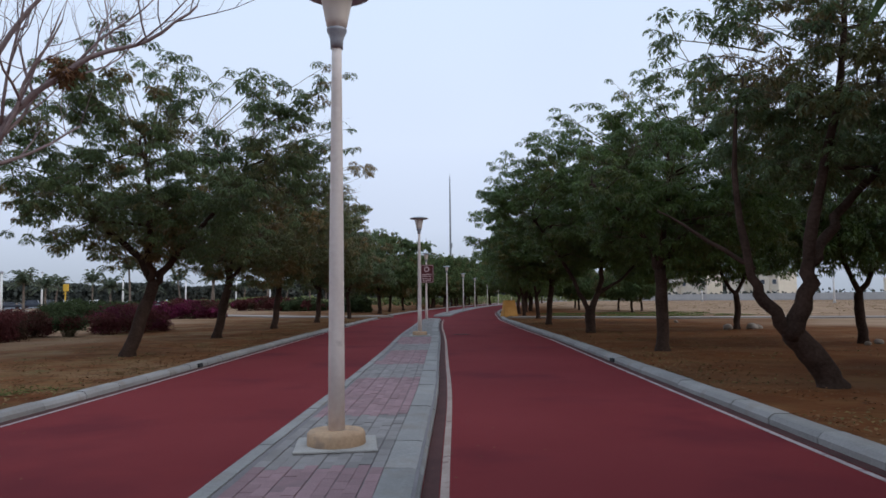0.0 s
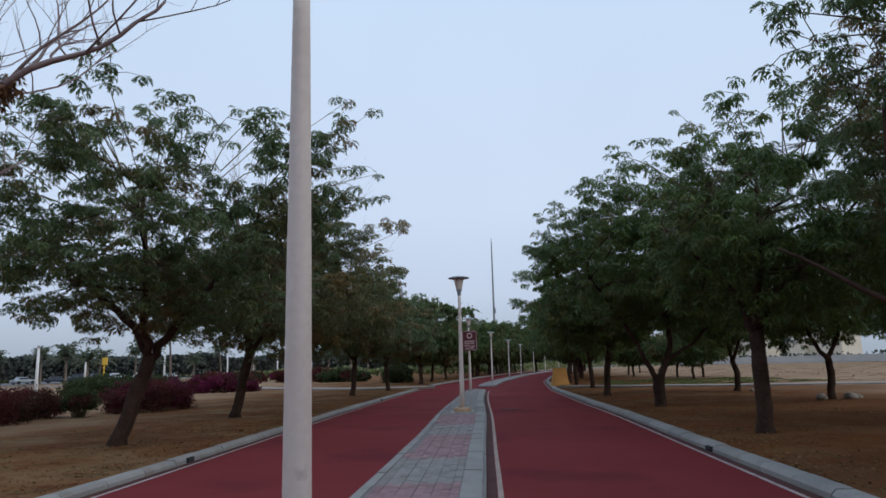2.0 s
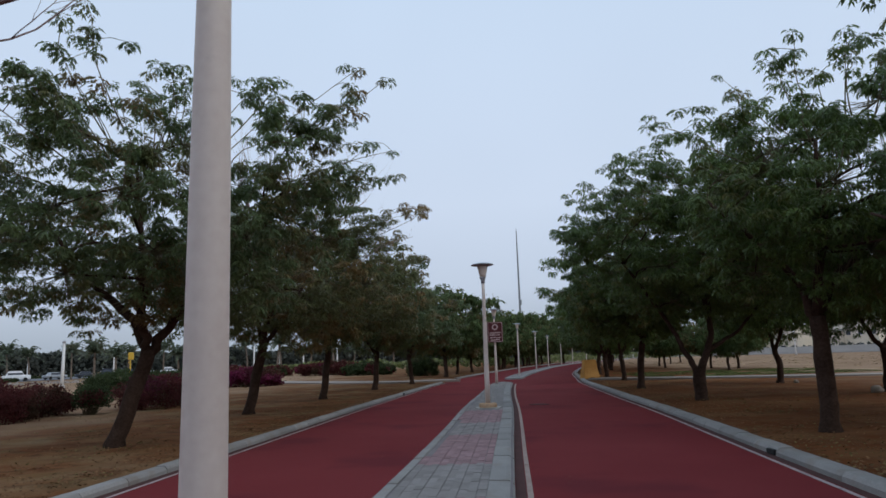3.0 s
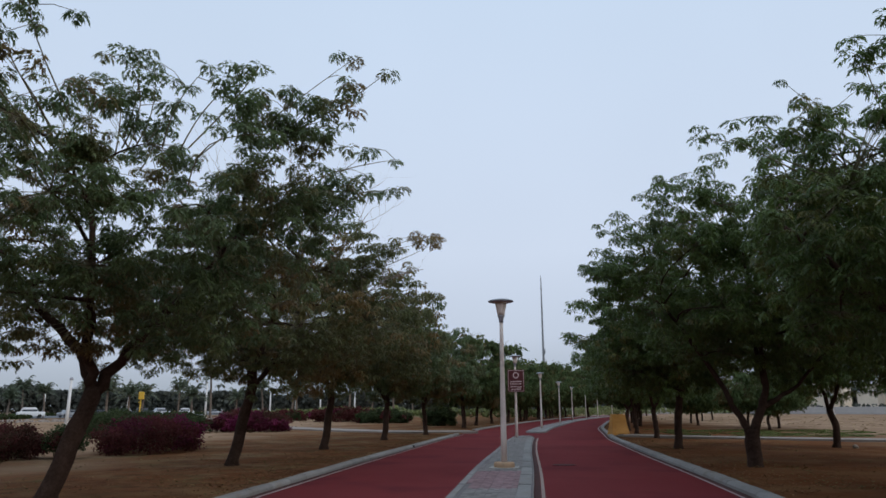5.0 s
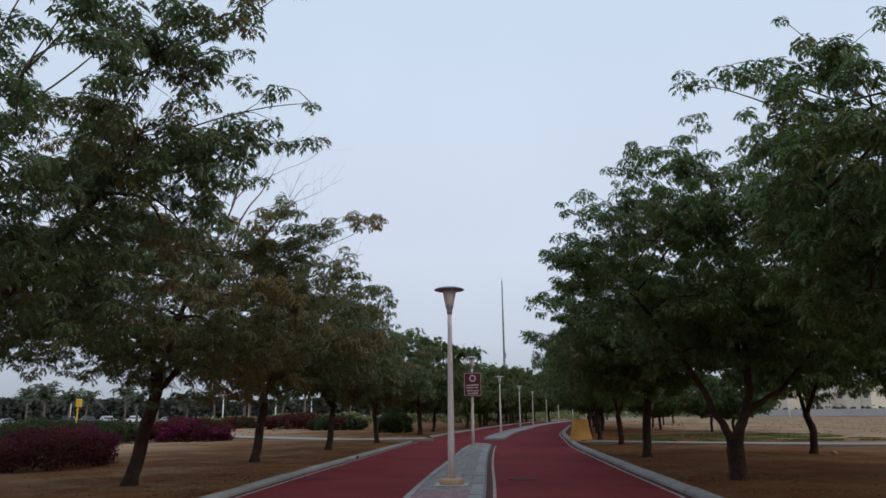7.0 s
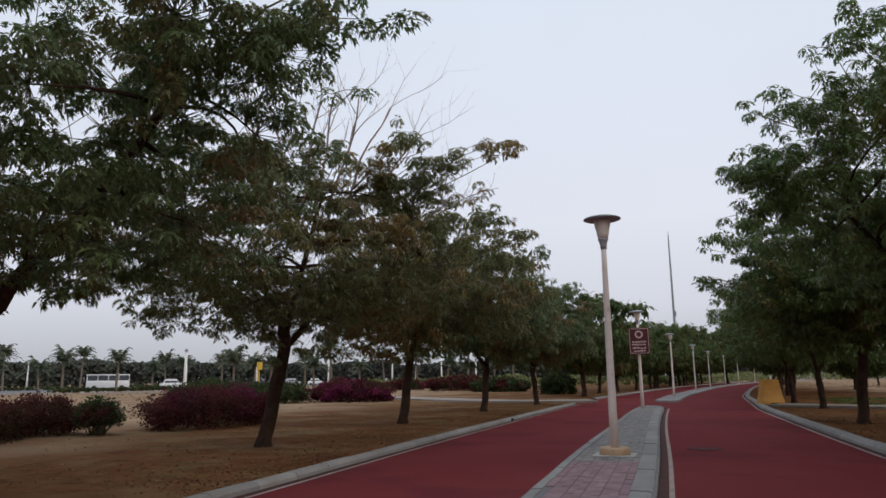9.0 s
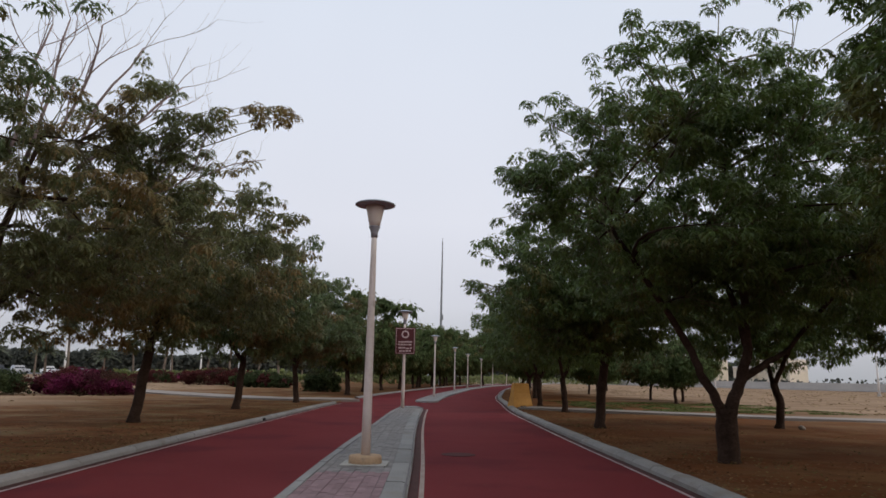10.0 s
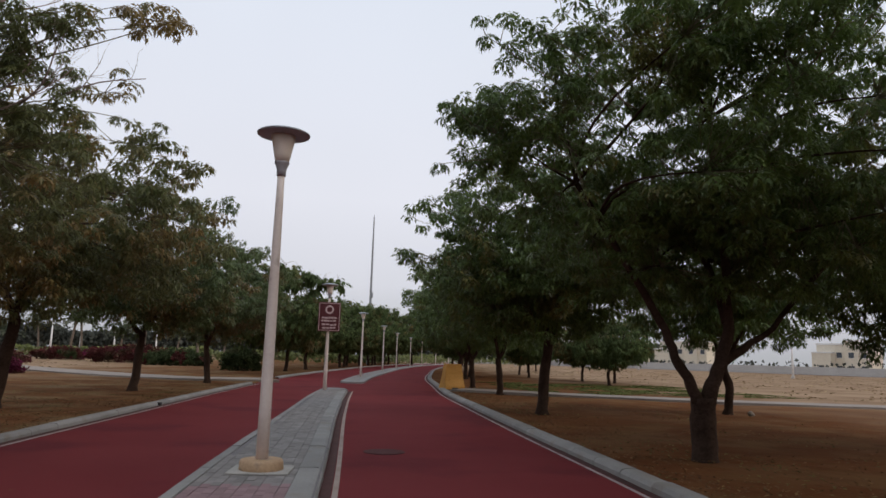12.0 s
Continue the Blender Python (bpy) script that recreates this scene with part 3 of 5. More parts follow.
# ---- trees ----
def leaf_quads(pairs, length, width, droop, rng):
    """One feathered leaf along +x: its stalk rises, arches over and hangs; slim leaflets in pairs, and one at the tip."""
    out = []
    rise, fall = 0.55, 0.55 + droop
    p = np.array((0.0, 0.0, 0.0))
    for i in range(pairs):
        t = (i + 1) / pairs
        ang = rise - (rise + fall) * t
        p = p + np.array((math.cos(ang), 0.0, math.sin(ang))) * length / pairs
        for s in (-1, 1):
            lw = width * (0.72 + 0.4 * math.sin(math.pi * min(1, 0.25 + 0.7 * t))) * rng.uniform(0.8, 1.15)
            out_way = np.array((0.50 * math.cos(ang) + 0.1, s * 0.66, 0.5 * math.sin(ang) - rng.uniform(0.25, 0.7)))
            tip = p + out_way * lw
            side = np.array((0.17 * lw, -s * 0.10 * lw, rng.uniform(-0.05, 0.05) * lw))
            m = p * 0.7 + tip * 0.3
            out.append((m - side, m + side, tip))
    out.append((p + np.array((0, width * 0.2, 0)), p - np.array((0, width * 0.2, 0)), p + np.array((math.cos(-fall), 0, math.sin(-fall))) * width))
    return np.array(out, dtype=np.float32)


def spin(arr, rx, ry, rz, s=1.0):
    m = np.array(Euler((rx, ry, rz)).to_matrix(), dtype=np.float32)
    return (arr @ m.T) * s


def rosettes(pairs, leaves, length, width, seed, count=6):
    """Several bunches of drooping leaves, as they sit at the end of a twig."""
    rng = random.Random(seed)
    made = []
    for _ in range(count):
        bunch = []
        for k in range(leaves):
            leaf = leaf_quads(pairs, length * rng.uniform(0.7, 1.2), width, rng.uniform(0.2, 0.95), rng)
            bunch.append(spin(leaf, rng.uniform(-0.25, 0.25), rng.uniform(-0.3, 0.35), 2 * math.pi * (k + rng.uniform(-0.35, 0.35)) / leaves))
        made.append(np.concatenate(bunch))
    return made


ROSE_NEAR = rosettes(4, 9, 0.185, 0.095, 11, 8)
ROSE_MID = rosettes(2, 8, 0.20, 0.145, 12)
ROSE_FAR = rosettes(1, 6, 0.30, 0.30, 13)


def scatter(bunches, points, rng, lo=0.8, hi=1.25):
    out = []
    for p in points:
        b = spin(bunches[rng.randrange(len(bunches))], rng.uniform(-0.3, 0.3), rng.uniform(-0.3, 0.3), rng.uniform(0, 6.283), rng.uniform(lo, hi))
        out.append(b + np.array(p, dtype=np.float32))
    return np.concatenate(out)


def kmeans(pts, k, rng):
    centres = pts[rng.sample(range(len(pts)), k)]
    for _ in range(8):
        own = np.argmin(((pts[:, None] - centres[None]) ** 2).sum(-1), 1)
        for i in range(k):
            if (own == i).any():
                centres[i] = pts[own == i].mean(0)
    return centres, own


def bent(a, b, r0, r1, rng, sag=0.08, steps=4):
    """A branch from a to b that first runs out and then bends up."""
    a, b = Vector(a), Vector(b)
    d = b - a
    side = Vector((rng.uniform(-1, 1), rng.uniform(-1, 1), rng.uniform(-0.3, 1.0))) * d.length * sag
    out = []
    for i in range(steps + 1):
        t = i / steps
        p = a + d * t + side * math.sin(math.pi * t) * 1.2
        out.append((p.x, p.y, p.z, r0 + (r1 - r0) * t))
    return out


def crown_points(n, rng, centre, rx, ry, up, down, seed, hollow=0.45, gap=0.0):
    """Places of leaf bunches in a lumpy crown, denser towards its skin, flatter below."""
    pts = []
    while len(pts) < n:
        v = Vector((rng.gauss(0, 1), rng.gauss(0, 1), rng.gauss(0, 1))).normalized()
        lump = 1 + 0.26 * noise.noise(v * 2.2 + Vector((seed, 0, 0))) + 0.20 * noise.noise(v * 5.0 + Vector((0, seed, 0)))
        if v.z > 0.2 and rng.random() < 0.3:
            continue
        r = (hollow + (1 - hollow) * rng.random() ** (0.55 if v.z > 0 else 0.8)) * lump
        p = Vector((v.x * rx, v.y * ry, v.z * (up if v.z > 0 else down))) * r
        if gap and noise.noise(p * 1.5 + Vector((seed * 3.1, 0, 0))) > (gap - 0.14 if v.z > 0.1 else gap + 0.1):
            continue
        pts.append(p + Vector(centre))
    # towards the top the bunches gather in puffs at the ends of shoots
    high = [i for i, p in enumerate(pts) if p.z > centre[2] + 0.22 * up]
    if len(high) > 12:
        hubs = np.array([tuple(pts[i]) for i in rng.sample(high, len(high) // 5)])
        for i in high:
            hub = Vector(hubs[np.argmin(((hubs - np.array(pts[i])) ** 2).sum(1))])
            pts[i] = hub + Vector((rng.gauss(0, 0.13), rng.gauss(0, 0.13), rng.gauss(0, 0.10)))
    return pts


def tree(name, label, seed, trunk, limbs, centre, size, n, bunches, leaf, sprays=14, bare=(), category="tree", group="trees along the track", scale_leaf=(0.8, 1.25), hollow=0.4, gap=0.22, reach=(), lobes=()):
    """A broad park tree. trunk and limbs are lines of (x, y, z, radius) from the foot; size: rx, ry, up, down of the crown;
    reach: ends of long shoots that stand out of the crown; lobes: further masses of leaf as (centre, size, bunches)."""
    rng = random.Random(seed)
    owner = empty(name, label, category, group)
    limbs = [[(x, y, z, r * 0.84) for x, y, z, r in l] for l in limbs]
    pts = crown_points(n, rng, centre, *size, seed, hollow, gap)
    for k, (at, extent, count) in enumerate(lobes):
        pts += crown_points(count, rng, at, *extent, seed + 3.3 * (k + 1), 0.25, gap)
    heads, shoots = [], []
    ends = [Vector(e) for e in reach]
    for _ in range(sprays):
        v = Vector((rng.gauss(0, 1), rng.gauss(0, 1), rng.uniform(0.1, 1.4))).normalized()
        base = Vector(centre) + Vector((v.x * size[0], v.y * size[1], v.z * size[2]))
        ends.append(base + (v + Vector((0, 0, 0.6))).normalized() * rng.uniform(0.2, 0.9))
    for tip in ends:
        base = Vector(centre).lerp(tip, 0.55)
        line = bent(base, tip, 0.014, 0.005, rng, 0.10, 6)
        shoots.append(line)
        heads.append(tip)
        for _ in range(rng.randint(3, 6)):
            q = Vector(line[rng.randint(3, 6)][:3])
            side = q + Vector((rng.uniform(-0.45, 0.45), rng.uniform(-0.45, 0.45), rng.uniform(-0.05, 0.35)))
            shoots.append(bent(q, side, 0.008, 0.005, rng, 0.1, 2))
            heads.append(side)
    arr = np.array([tuple(p) for p in pts])
    nodes = [q for l in limbs for q in l[1:]] + [trunk[-1]]
    k = max(8, len(pts) // 48)
    centres, own = kmeans(arr, k, rng)
    tubes("trunk", [trunk], M_BARK, owner, 10)
    for l in limbs:
        tubes("limb", [l], M_BARK, owner, 8)
    twigs = list(shoots)
    for i in range(k):
        mine = arr[own == i]
        if not len(mine):
            continue
        c = Vector(centres[i])
        start = min(nodes, key=lambda q: (Vector(q[:3]) - c).length + (3 if q[2] > c.z + 0.8 else 0))
        end = Vector(start[:3]).lerp(c, 0.9)
        line = bent(start[:3], end, min(start[3] * 0.7, 0.042), 0.009, rng, 0.16, 6)
        tubes("bough", [line], M_BARK, owner, 5)
        for p in mine:
            v = Vector(p)
            q = min(line[2:], key=lambda s: (Vector(s[:3]) - v).length)
            twigs.append(bent(q[:3], v, 0.007, 0.003, rng, 0.1, 1))
    tubes("branchwork", twigs, M_TWIG, owner, 3)["kind"] = "stuff"
    if bare:
        tubes("bare_growth", bare, M_BARE, owner, 4)["kind"] = "stuff"
    leaves = np.concatenate((scatter(bunches, pts, rng, *scale_leaf), scatter(bunches, heads, rng, scale_leaf[0] * 1.1, scale_leaf[1] * 1.1)))
    quads("crown", leaves, leaf, owner)["kind"] = "stuff"
    return owner


def grow_bare(start, way, length, radius, rng, depth, out):
    """A bare branch that forks again and again, its tips curling up."""
    p, d = Vector(start), Vector(way).normalized()
    line = [(p.x, p.y, p.z, radius)]
    n = 6
    for i in range(n):
        d = (d + Vector((rng.uniform(-0.22, 0.22), rng.uniform(-0.22, 0.22), rng.uniform(-0.10, 0.22)))).normalized()
        p = p + d * length / n
        r = radius * (1 - 0.62 * (i + 1) / n)
        line.append((p.x, p.y, p.z, r))
        if depth > 0 and i >= 1 and rng.random() < (0.85 if depth > 1 else 0.7):
            turn = Vector((rng.uniform(-1, 1), rng.uniform(-1, 1), rng.uniform(-0.25, 0.9))).normalized()
            grow_bare(p, (d * 0.75 + turn * 0.8), length * rng.uniform(0.42, 0.66), r * 0.62, rng, depth - 1, out)
    out.append(line)


def curve(pts, r0, r1, wob=0.03, seed=0):
    """A limb through given points, with radii from r0 to r1 and a little irregularity."""
    rng = random.Random(seed)
    out = []
    ps = [Vector(p) for p in pts]
    total = len(ps) - 1
    for i in range(total):
        p0, p1, p2, p3 = (ps[max(0, min(total, k))] for k in (i - 1, i, i + 1, i + 2))
        for s in range(4):
            t = s / 4
            q = 0.5 * ((2 * p1) + (p2 - p0) * t + (2 * p0 - 5 * p1 + 4 * p2 - p3) * t * t + (3 * p1 - p0 - 3 * p2 + p3) * t**3)
            u = (i + t) / total
            out.append((q.x + rng.uniform(-wob, wob) * (u > 0), q.y + rng.uniform(-wob, wob) * (u > 0), q.z, (r0 + (r1 - r0) * u) * rng.uniform(0.93, 1.07)))
    out.append((*ps[-1], r1))
    return out


def foot(line, flare=1.35, slim=0.82):
    """Widens the first points of a trunk where it enters the ground."""
    line = [(px, py, pz, pr * slim) for px, py, pz, pr in line]
    x, y, z, r = line[0]
    return [(x, y, z - 0.25, r * flare), (x, y, z + 0.02, r * flare * 0.95)] + line[1:]


LABEL = "broad dark green park tree with drooping feathered leaves"

# near trees, each with its own trunk
T_A = tree("tree", "broad green tree with leaning trunk forked in three", 1, foot(curve([(-0.1, 0, 0), (0.2, 0, 0.9), (0.46, 0.1, 1.85)], 0.21, 0.17)),
           [curve([(0.44, 0.1, 1.75), (0.05, 0.2, 2.45), (-0.9, 0.3, 3.3), (-1.8, 0.2, 4.4)], 0.13, 0.05, 0.05, 3), curve([(0.46, 0.1, 1.8), (0.45, -0.2, 2.5), (0.5, -0.5, 4.0), (0.4, -0.6, 5.4)], 0.12, 0.04, 0.05, 4),
            curve([(0.46, 0.1, 1.75), (0.9, 0.3, 2.45), (1.6, 0.6, 3.4), (2.6, 0.6, 4.8)], 0.13, 0.05, 0.05, 5)],
           (0.45, 0.1, 4.4), (3.85, 4.0, 2.4, 2.2), 1550, ROSE_NEAR, M_LEAF, 36, scale_leaf=(0.75, 1.15), gap=0.14,
           lobes=(((0.3, -2.9, 5.7), (1.6, 1.1, 0.9, 0.9), 55), ((3.6, 0.0, 5.2), (1.2, 1.5, 1.0, 1.0), 110), ((3.9, -0.7, 6.2), (1.1, 1.0, 0.8, 0.8), 60)),
           reach=((4.87, -0.9, 7.1), (5.4, -0.6, 7.0), (5.35, 0.8, 5.95), (5.2, 0.9, 5.4), (3.6, -1.7, 6.6), (1.5, -1.6, 6.7), (2.7, -1.5, 6.75), (1.0, -3.4, 6.9), (0.2, -3.0, 6.8), (-0.4, 0.2, 7.2), (0.6, -0.4, 7.0), (-1.5, -1.0, 6.8)))
T_A.location = (-6.66, 17.8, SOIL)

rngb = random.Random(77)
bare_b = []
for k in range(8):
    grow_bare((0.2 + 0.25 * k, -0.8 + 0.1 * k, 4.9), (-0.15 + 0.16 * k, -0.3 + 0.08 * k, 1.0), 2.7, 0.036, rngb, 2, bare_b)
for k in range(4):
    grow_bare((3.0 + 0.3 * k, -0.5 + 0.3 * k, 4.2 + 0.25 * k), (1.0, rngb.uniform(-0.3, 0.3), 0.45), 1.3, 0.016, rngb, 2, bare_b)
T_B = tree("tree", "park tree with thinning browning crown and bare shoots on top", 2, foot(curve([(0, 0, 0), (0.2, 0, 1.0), (0.45, 0, 2.3)], 0.20, 0.16)),
           [curve([(0.44, 0, 2.2), (0.0, 0.2, 3.1), (-1.2, 0.3, 4.2)], 0.12, 0.05, 0.05, 6), curve([(0.45, 0, 2.3), (0.8, -0.2, 3.3), (1.4, -0.4, 5.2)], 0.12, 0.04, 0.05, 7), curve([(0.4, 0, 2.0), (0.9, 0.7, 3.0), (1.4, 1.8, 4.2)], 0.1, 0.04, 0.05, 8)],
           (0.6, 0, 4.0), (4.2, 3.9, 1.9, 1.95), 1750, ROSE_NEAR, M_LEAF_B, 34, bare_b, scale_leaf=(0.7, 1.1),
           lobes=(((3.0, 0.0, 5.4), (1.6, 1.5, 1.0, 1.0), 90), ((0.8, -0.2, 5.3), (2.2, 2.0, 0.9, 0.9), 60)),
           reach=((5.4, 0.5, 6.3), (3.1, 0.0, 6.7), (5.5, -0.3, 5.95), (5.0, 0.3, 6.1), (4.4, -0.6, 5.9), (3.6, -1.4, 6.0), (3.2, -0.8, 6.1)))
T_B.location = (-6.6, 25.5, SOIL)

T_C = tree("tree", "park tree with reddish brown dry patches in its crown", 3, foot(curve([(0, 0, 0), (0.12, 0, 1.0), (0.2, 0.1, 2.1)], 0.19, 0.15)),
           [curve([(0.2, 0.1, 2.0), (-0.3, 0.2, 3.0), (-1.4, 0.1, 4.2)], 0.11, 0.05, 0.05, 9), curve([(0.2, 0.1, 2.1), (0.6, -0.2, 3.2), (1.3, -0.3, 5.0)], 0.12, 0.04, 0.05, 10)],
           (0.6, 0, 4.1), (3.9, 3.9, 2.2, 1.9), 1250, ROSE_MID, M_LEAF_B, 38, scale_leaf=(0.85, 1.25))
T_C.location = (-5.95, 33.2, SOIL)

T_BIG = tree("tree", "large dark tree with thick leaning trunk forked low", 5, foot(curve([(0, 0, 0), (-0.22, 0, 0.4), (-0.55, 0.05, 0.78)], 0.23, 0.20, 0.015), 1.3),
             [curve([(-0.52, 0.05, 0.7), (-0.87, 0.1, 1.24), (-1.08, 0.15, 1.8), (-1.2, 0.3, 3.2), (-1.0, 0.4, 4.4)], 0.14, 0.022, 0.04, 11), curve([(-0.55, 0.05, 0.72), (-0.36, -0.05, 1.35), (-0.28, -0.15, 2.1), (0.1, -0.2, 4.0), (0.4, -0.3, 6.2)], 0.18, 0.03, 0.04, 12),
              curve([(-0.3, -0.1, 1.8), (0.1, 0.1, 2.2), (0.6, 0.2, 2.85), (1.6, 0.3, 3.7), (2.3, 0.2, 4.6)], 0.11, 0.04, 0.05, 13), curve([(-1.02, 0.15, 1.7), (-1.5, 0.5, 2.15), (-2.1, 1.05, 2.7)], 0.055, 0.015, 0.05, 14)],
             (1.4, 0.5, 4.9), (3.0, 3.4, 2.9, 2.3), 1600, ROSE_NEAR, M_LEAF, 9, scale_leaf=(0.7, 1.1), reach=((-2.5, -0.3, 5.0), (-2.25, -0.1, 4.65), (-1.2, 0.3, 5.6)))
T_BIG.location = (6.2, 9.85, SOIL)

T_R1 = tree("tree", LABEL, 6, foot(curve([(0, 0, 0), (0.03, 0, 1.0), (0.0, 0, 2.0)], 0.19, 0.16, 0.015)),
            [curve([(0, 0, 1.9), (-0.4, 0.2, 2.9), (-1.5, 0.5, 4.2)], 0.11, 0.04, 0.05, 15), curve([(0, 0, 2.0), (0.1, -0.2, 3.2), (0.3, -0.1, 5.2)], 0.12, 0.04, 0.05, 16), curve([(0, 0, 1.9), (0.7, 0.4, 2.8), (2.0, 0.6, 3.9)], 0.11, 0.04, 0.05, 17)],
            (0.9, 0.3, 4.1), (2.7, 3.6, 2.0, 2.0), 1700, ROSE_NEAR, M_LEAF_R, 18, scale_leaf=(0.75, 1.15), gap=0.19,
            lobes=(((0.2, 2.4, 5.7), (1.0, 1.1, 1.1, 1.0), 110),),
            reach=((-1.95, 2.6, 6.5), (0.0, 2.5, 7.25), (-0.8, 2.6, 6.9), (0.5, 2.2, 6.9), (-0.2, 0.0, 6.7), (0.3, 0.6, 6.5), (1.0, -0.2, 6.9), (-0.9, 0.8, 6.1), (0.6, 0.2, 6.5)))
T_R1.location = (6.36, 16.7, SOIL)

T_Y = tree("tree", "spreading green tree with thick trunk forked in a Y", 7, foot(curve([(-0.05, 0, 0), (-0.06, 0, 0.5), (-0.06, 0, 0.95)], 0.235, 0.215, 0.01), 1.12),
           [curve([(-0.12, 0, 0.85), (-0.26, 0, 1.15), (-0.48, 0.05, 1.55), (-0.68, 0.1, 2.1), (-1.2, 0.2, 3.0), (-2.0, 0.2, 4.2)], 0.12, 0.05, 0.02, 18), curve([(-0.01, 0, 0.85), (0.11, 0, 1.15), (0.30, 0, 1.6), (0.40, 0, 2.2), (0.35, 0, 3.6), (0.2, 0, 5.4)], 0.165, 0.05, 0.02, 19),
            curve([(0.28, 0, 1.5), (0.55, 0.05, 1.62), (0.85, 0.1, 1.8), (1.3, 0.2, 2.05), (2.4, 0.2, 3.2)], 0.10, 0.04, 0.02, 20), curve([(0.38, 0, 2.1), (0.5, 0.8, 3.2), (0.2, 1.8, 4.4)], 0.09, 0.04, 0.03, 21)],
           (0.55, 0.2, 4.3), (4.0, 4.2, 2.95, 1.95), 2350, ROSE_NEAR, M_LEAF_R, 40, scale_leaf=(0.75, 1.15), hollow=0.15, gap=0.16,
           lobes=(((-1.3, -3.0, 5.5), (1.9, 1.3, 1.3, 1.2), 200), ((-3.0, 0.0, 5.1), (1.0, 1.5, 0.9, 1.0), 120), ((-1.8, 0.0, 6.2), (1.2, 1.5, 0.8, 1.0), 40), ((2.3, 0.0, 5.6), (1.8, 1.8, 1.3, 1.3), 170)),
           reach=((-2.7, -3.0, 6.7), (-1.6, -3.9, 7.0), (-3.3, 0, 5.5), (-3.7, 0, 4.9), (-4.2, 0.1, 4.3), (-3.2, 0, 6.3), (-2.6, 0, 6.5), (-2.2, 0.3, 7.1), (2.95, 0, 7.3), (2.06, 0.2, 7.55), (3.6, 0, 6.5), (0.8, 0, 7.5), (2.5, -0.6, 7.0), (1.4, -0.4, 7.4), (3.2, 0.5, 6.9)))
T_Y.location = (7.08, 25.38, SOIL)

T_R2 = tree("tree", LABEL, 8, foot(curve([(0, 0, 0), (0.06, 0, 0.9), (0.2, 0, 2.1)], 0.19, 0.15, 0.02)),
            [curve([(0.2, 0, 2.0), (-0.5, 0.1, 3.0), (-1.6, 0.2, 4.2)], 0.11, 0.04, 0.05, 22), curve([(0.2, 0, 2.1), (0.5, -0.2, 3.3), (0.5, -0.3, 5.3)], 0.12, 0.04, 0.05, 23), curve([(0.2, 0, 2.0), (0.9, 0.6, 2.9), (1.8, 1.0, 4.0)], 0.1, 0.04, 0.05, 24)],
            (0.0, 0.1, 4.2), (3.4, 3.6, 2.4, 2.15), 2300, ROSE_MID, M_LEAF_R, 34, hollow=0.15, scale_leaf=(0.85, 1.25))
T_R2.location = (7.3, 33.8, SOIL)

# the bare tree by the track
rngd = random.Random(31)
bare_lines = [curve([(0.3, 0.05, 1.9), (0.8, 0.3, 2.7), (1.15, 0.4, 3.5), (1.5, 0.4, 4.15), (2.5, 0.4, 4.9), (3.3, 0.4, 5.15), (4.0, 0.4, 5.7)], 0.095, 0.02, 0.02, 40),
              curve([(0.4, 0.05, 2.6), (0.9, 0.3, 4.0), (1.4, 0.3, 5.2), (2.4, 0.3, 6.4)], 0.085, 0.02, 0.03, 41),
              curve([(0.35, 0.0, 2.4), (-0.3, 0.3, 3.6), (-0.9, 0.4, 5.0), (-1.0, 0.5, 6.4)], 0.085, 0.02, 0.03, 42),
              curve([(0.4, 0.0, 2.7), (0.5, -0.6, 4.0), (0.9, -1.0, 5.4), (1.2, -1.3, 6.6)], 0.075, 0.02, 0.03, 43)]
for limb in list(bare_lines):
    for i in range(6, len(limb)):
        q = limb[i]
        turn = Vector((rngd.uniform(-0.7, 1.0), rngd.uniform(-0.9, 0.9), rngd.uniform(0.2, 1.1)))
        grow_bare(q[:3], turn, rngd.uniform(1.2, 2.3), q[3] * 0.55, rngd, 2, bare_lines)
bare_lines = [[(px, py, pz, pr * 0.8) for px, py, pz, pr in line] for line in bare_lines]
bare_tree = empty("bare_tree", "leafless tree with pale curling branches", "tree", "trees along the track", at=(-7.0, 9.9, SOIL))
tubes("trunk", [foot(curve([(0, 0, 0), (0.15, 0, 1.2), (0.4, 0.05, 2.9)], 0.2, 0.11))], M_BARE, bare_tree, 9)
for line in bare_lines:
    if line[0][3] > 0.036:
        tubes("branch", [line], M_BARE, bare_tree, 6)
tubes("twigwork", [l for l in bare_lines if l[0][3] <= 0.036], M_BARE, bare_tree, 5)["kind"] = "stuff"

dry_at = [(2.1 + rngd.gauss(0, 0.09), 0.45 + rngd.gauss(0, 0.09), 4.78 + rngd.gauss(0, 0.13)) for _ in range(22)]
quads("dead_leaf_clump", scatter(ROSE_MID, dry_at, rngd, 0.4, 0.7), M_LITTER, bare_tree)["kind"] = "stuff"
tips = [l[-1][:3] for l in bare_lines if l[-1][2] > 3.6]
quads("last_leaves", scatter(ROSE_NEAR, [tips[rngd.randrange(len(tips))] for _ in range(16)], rngd, 0.5, 0.9), M_LEAF, bare_tree)["kind"] = "stuff"

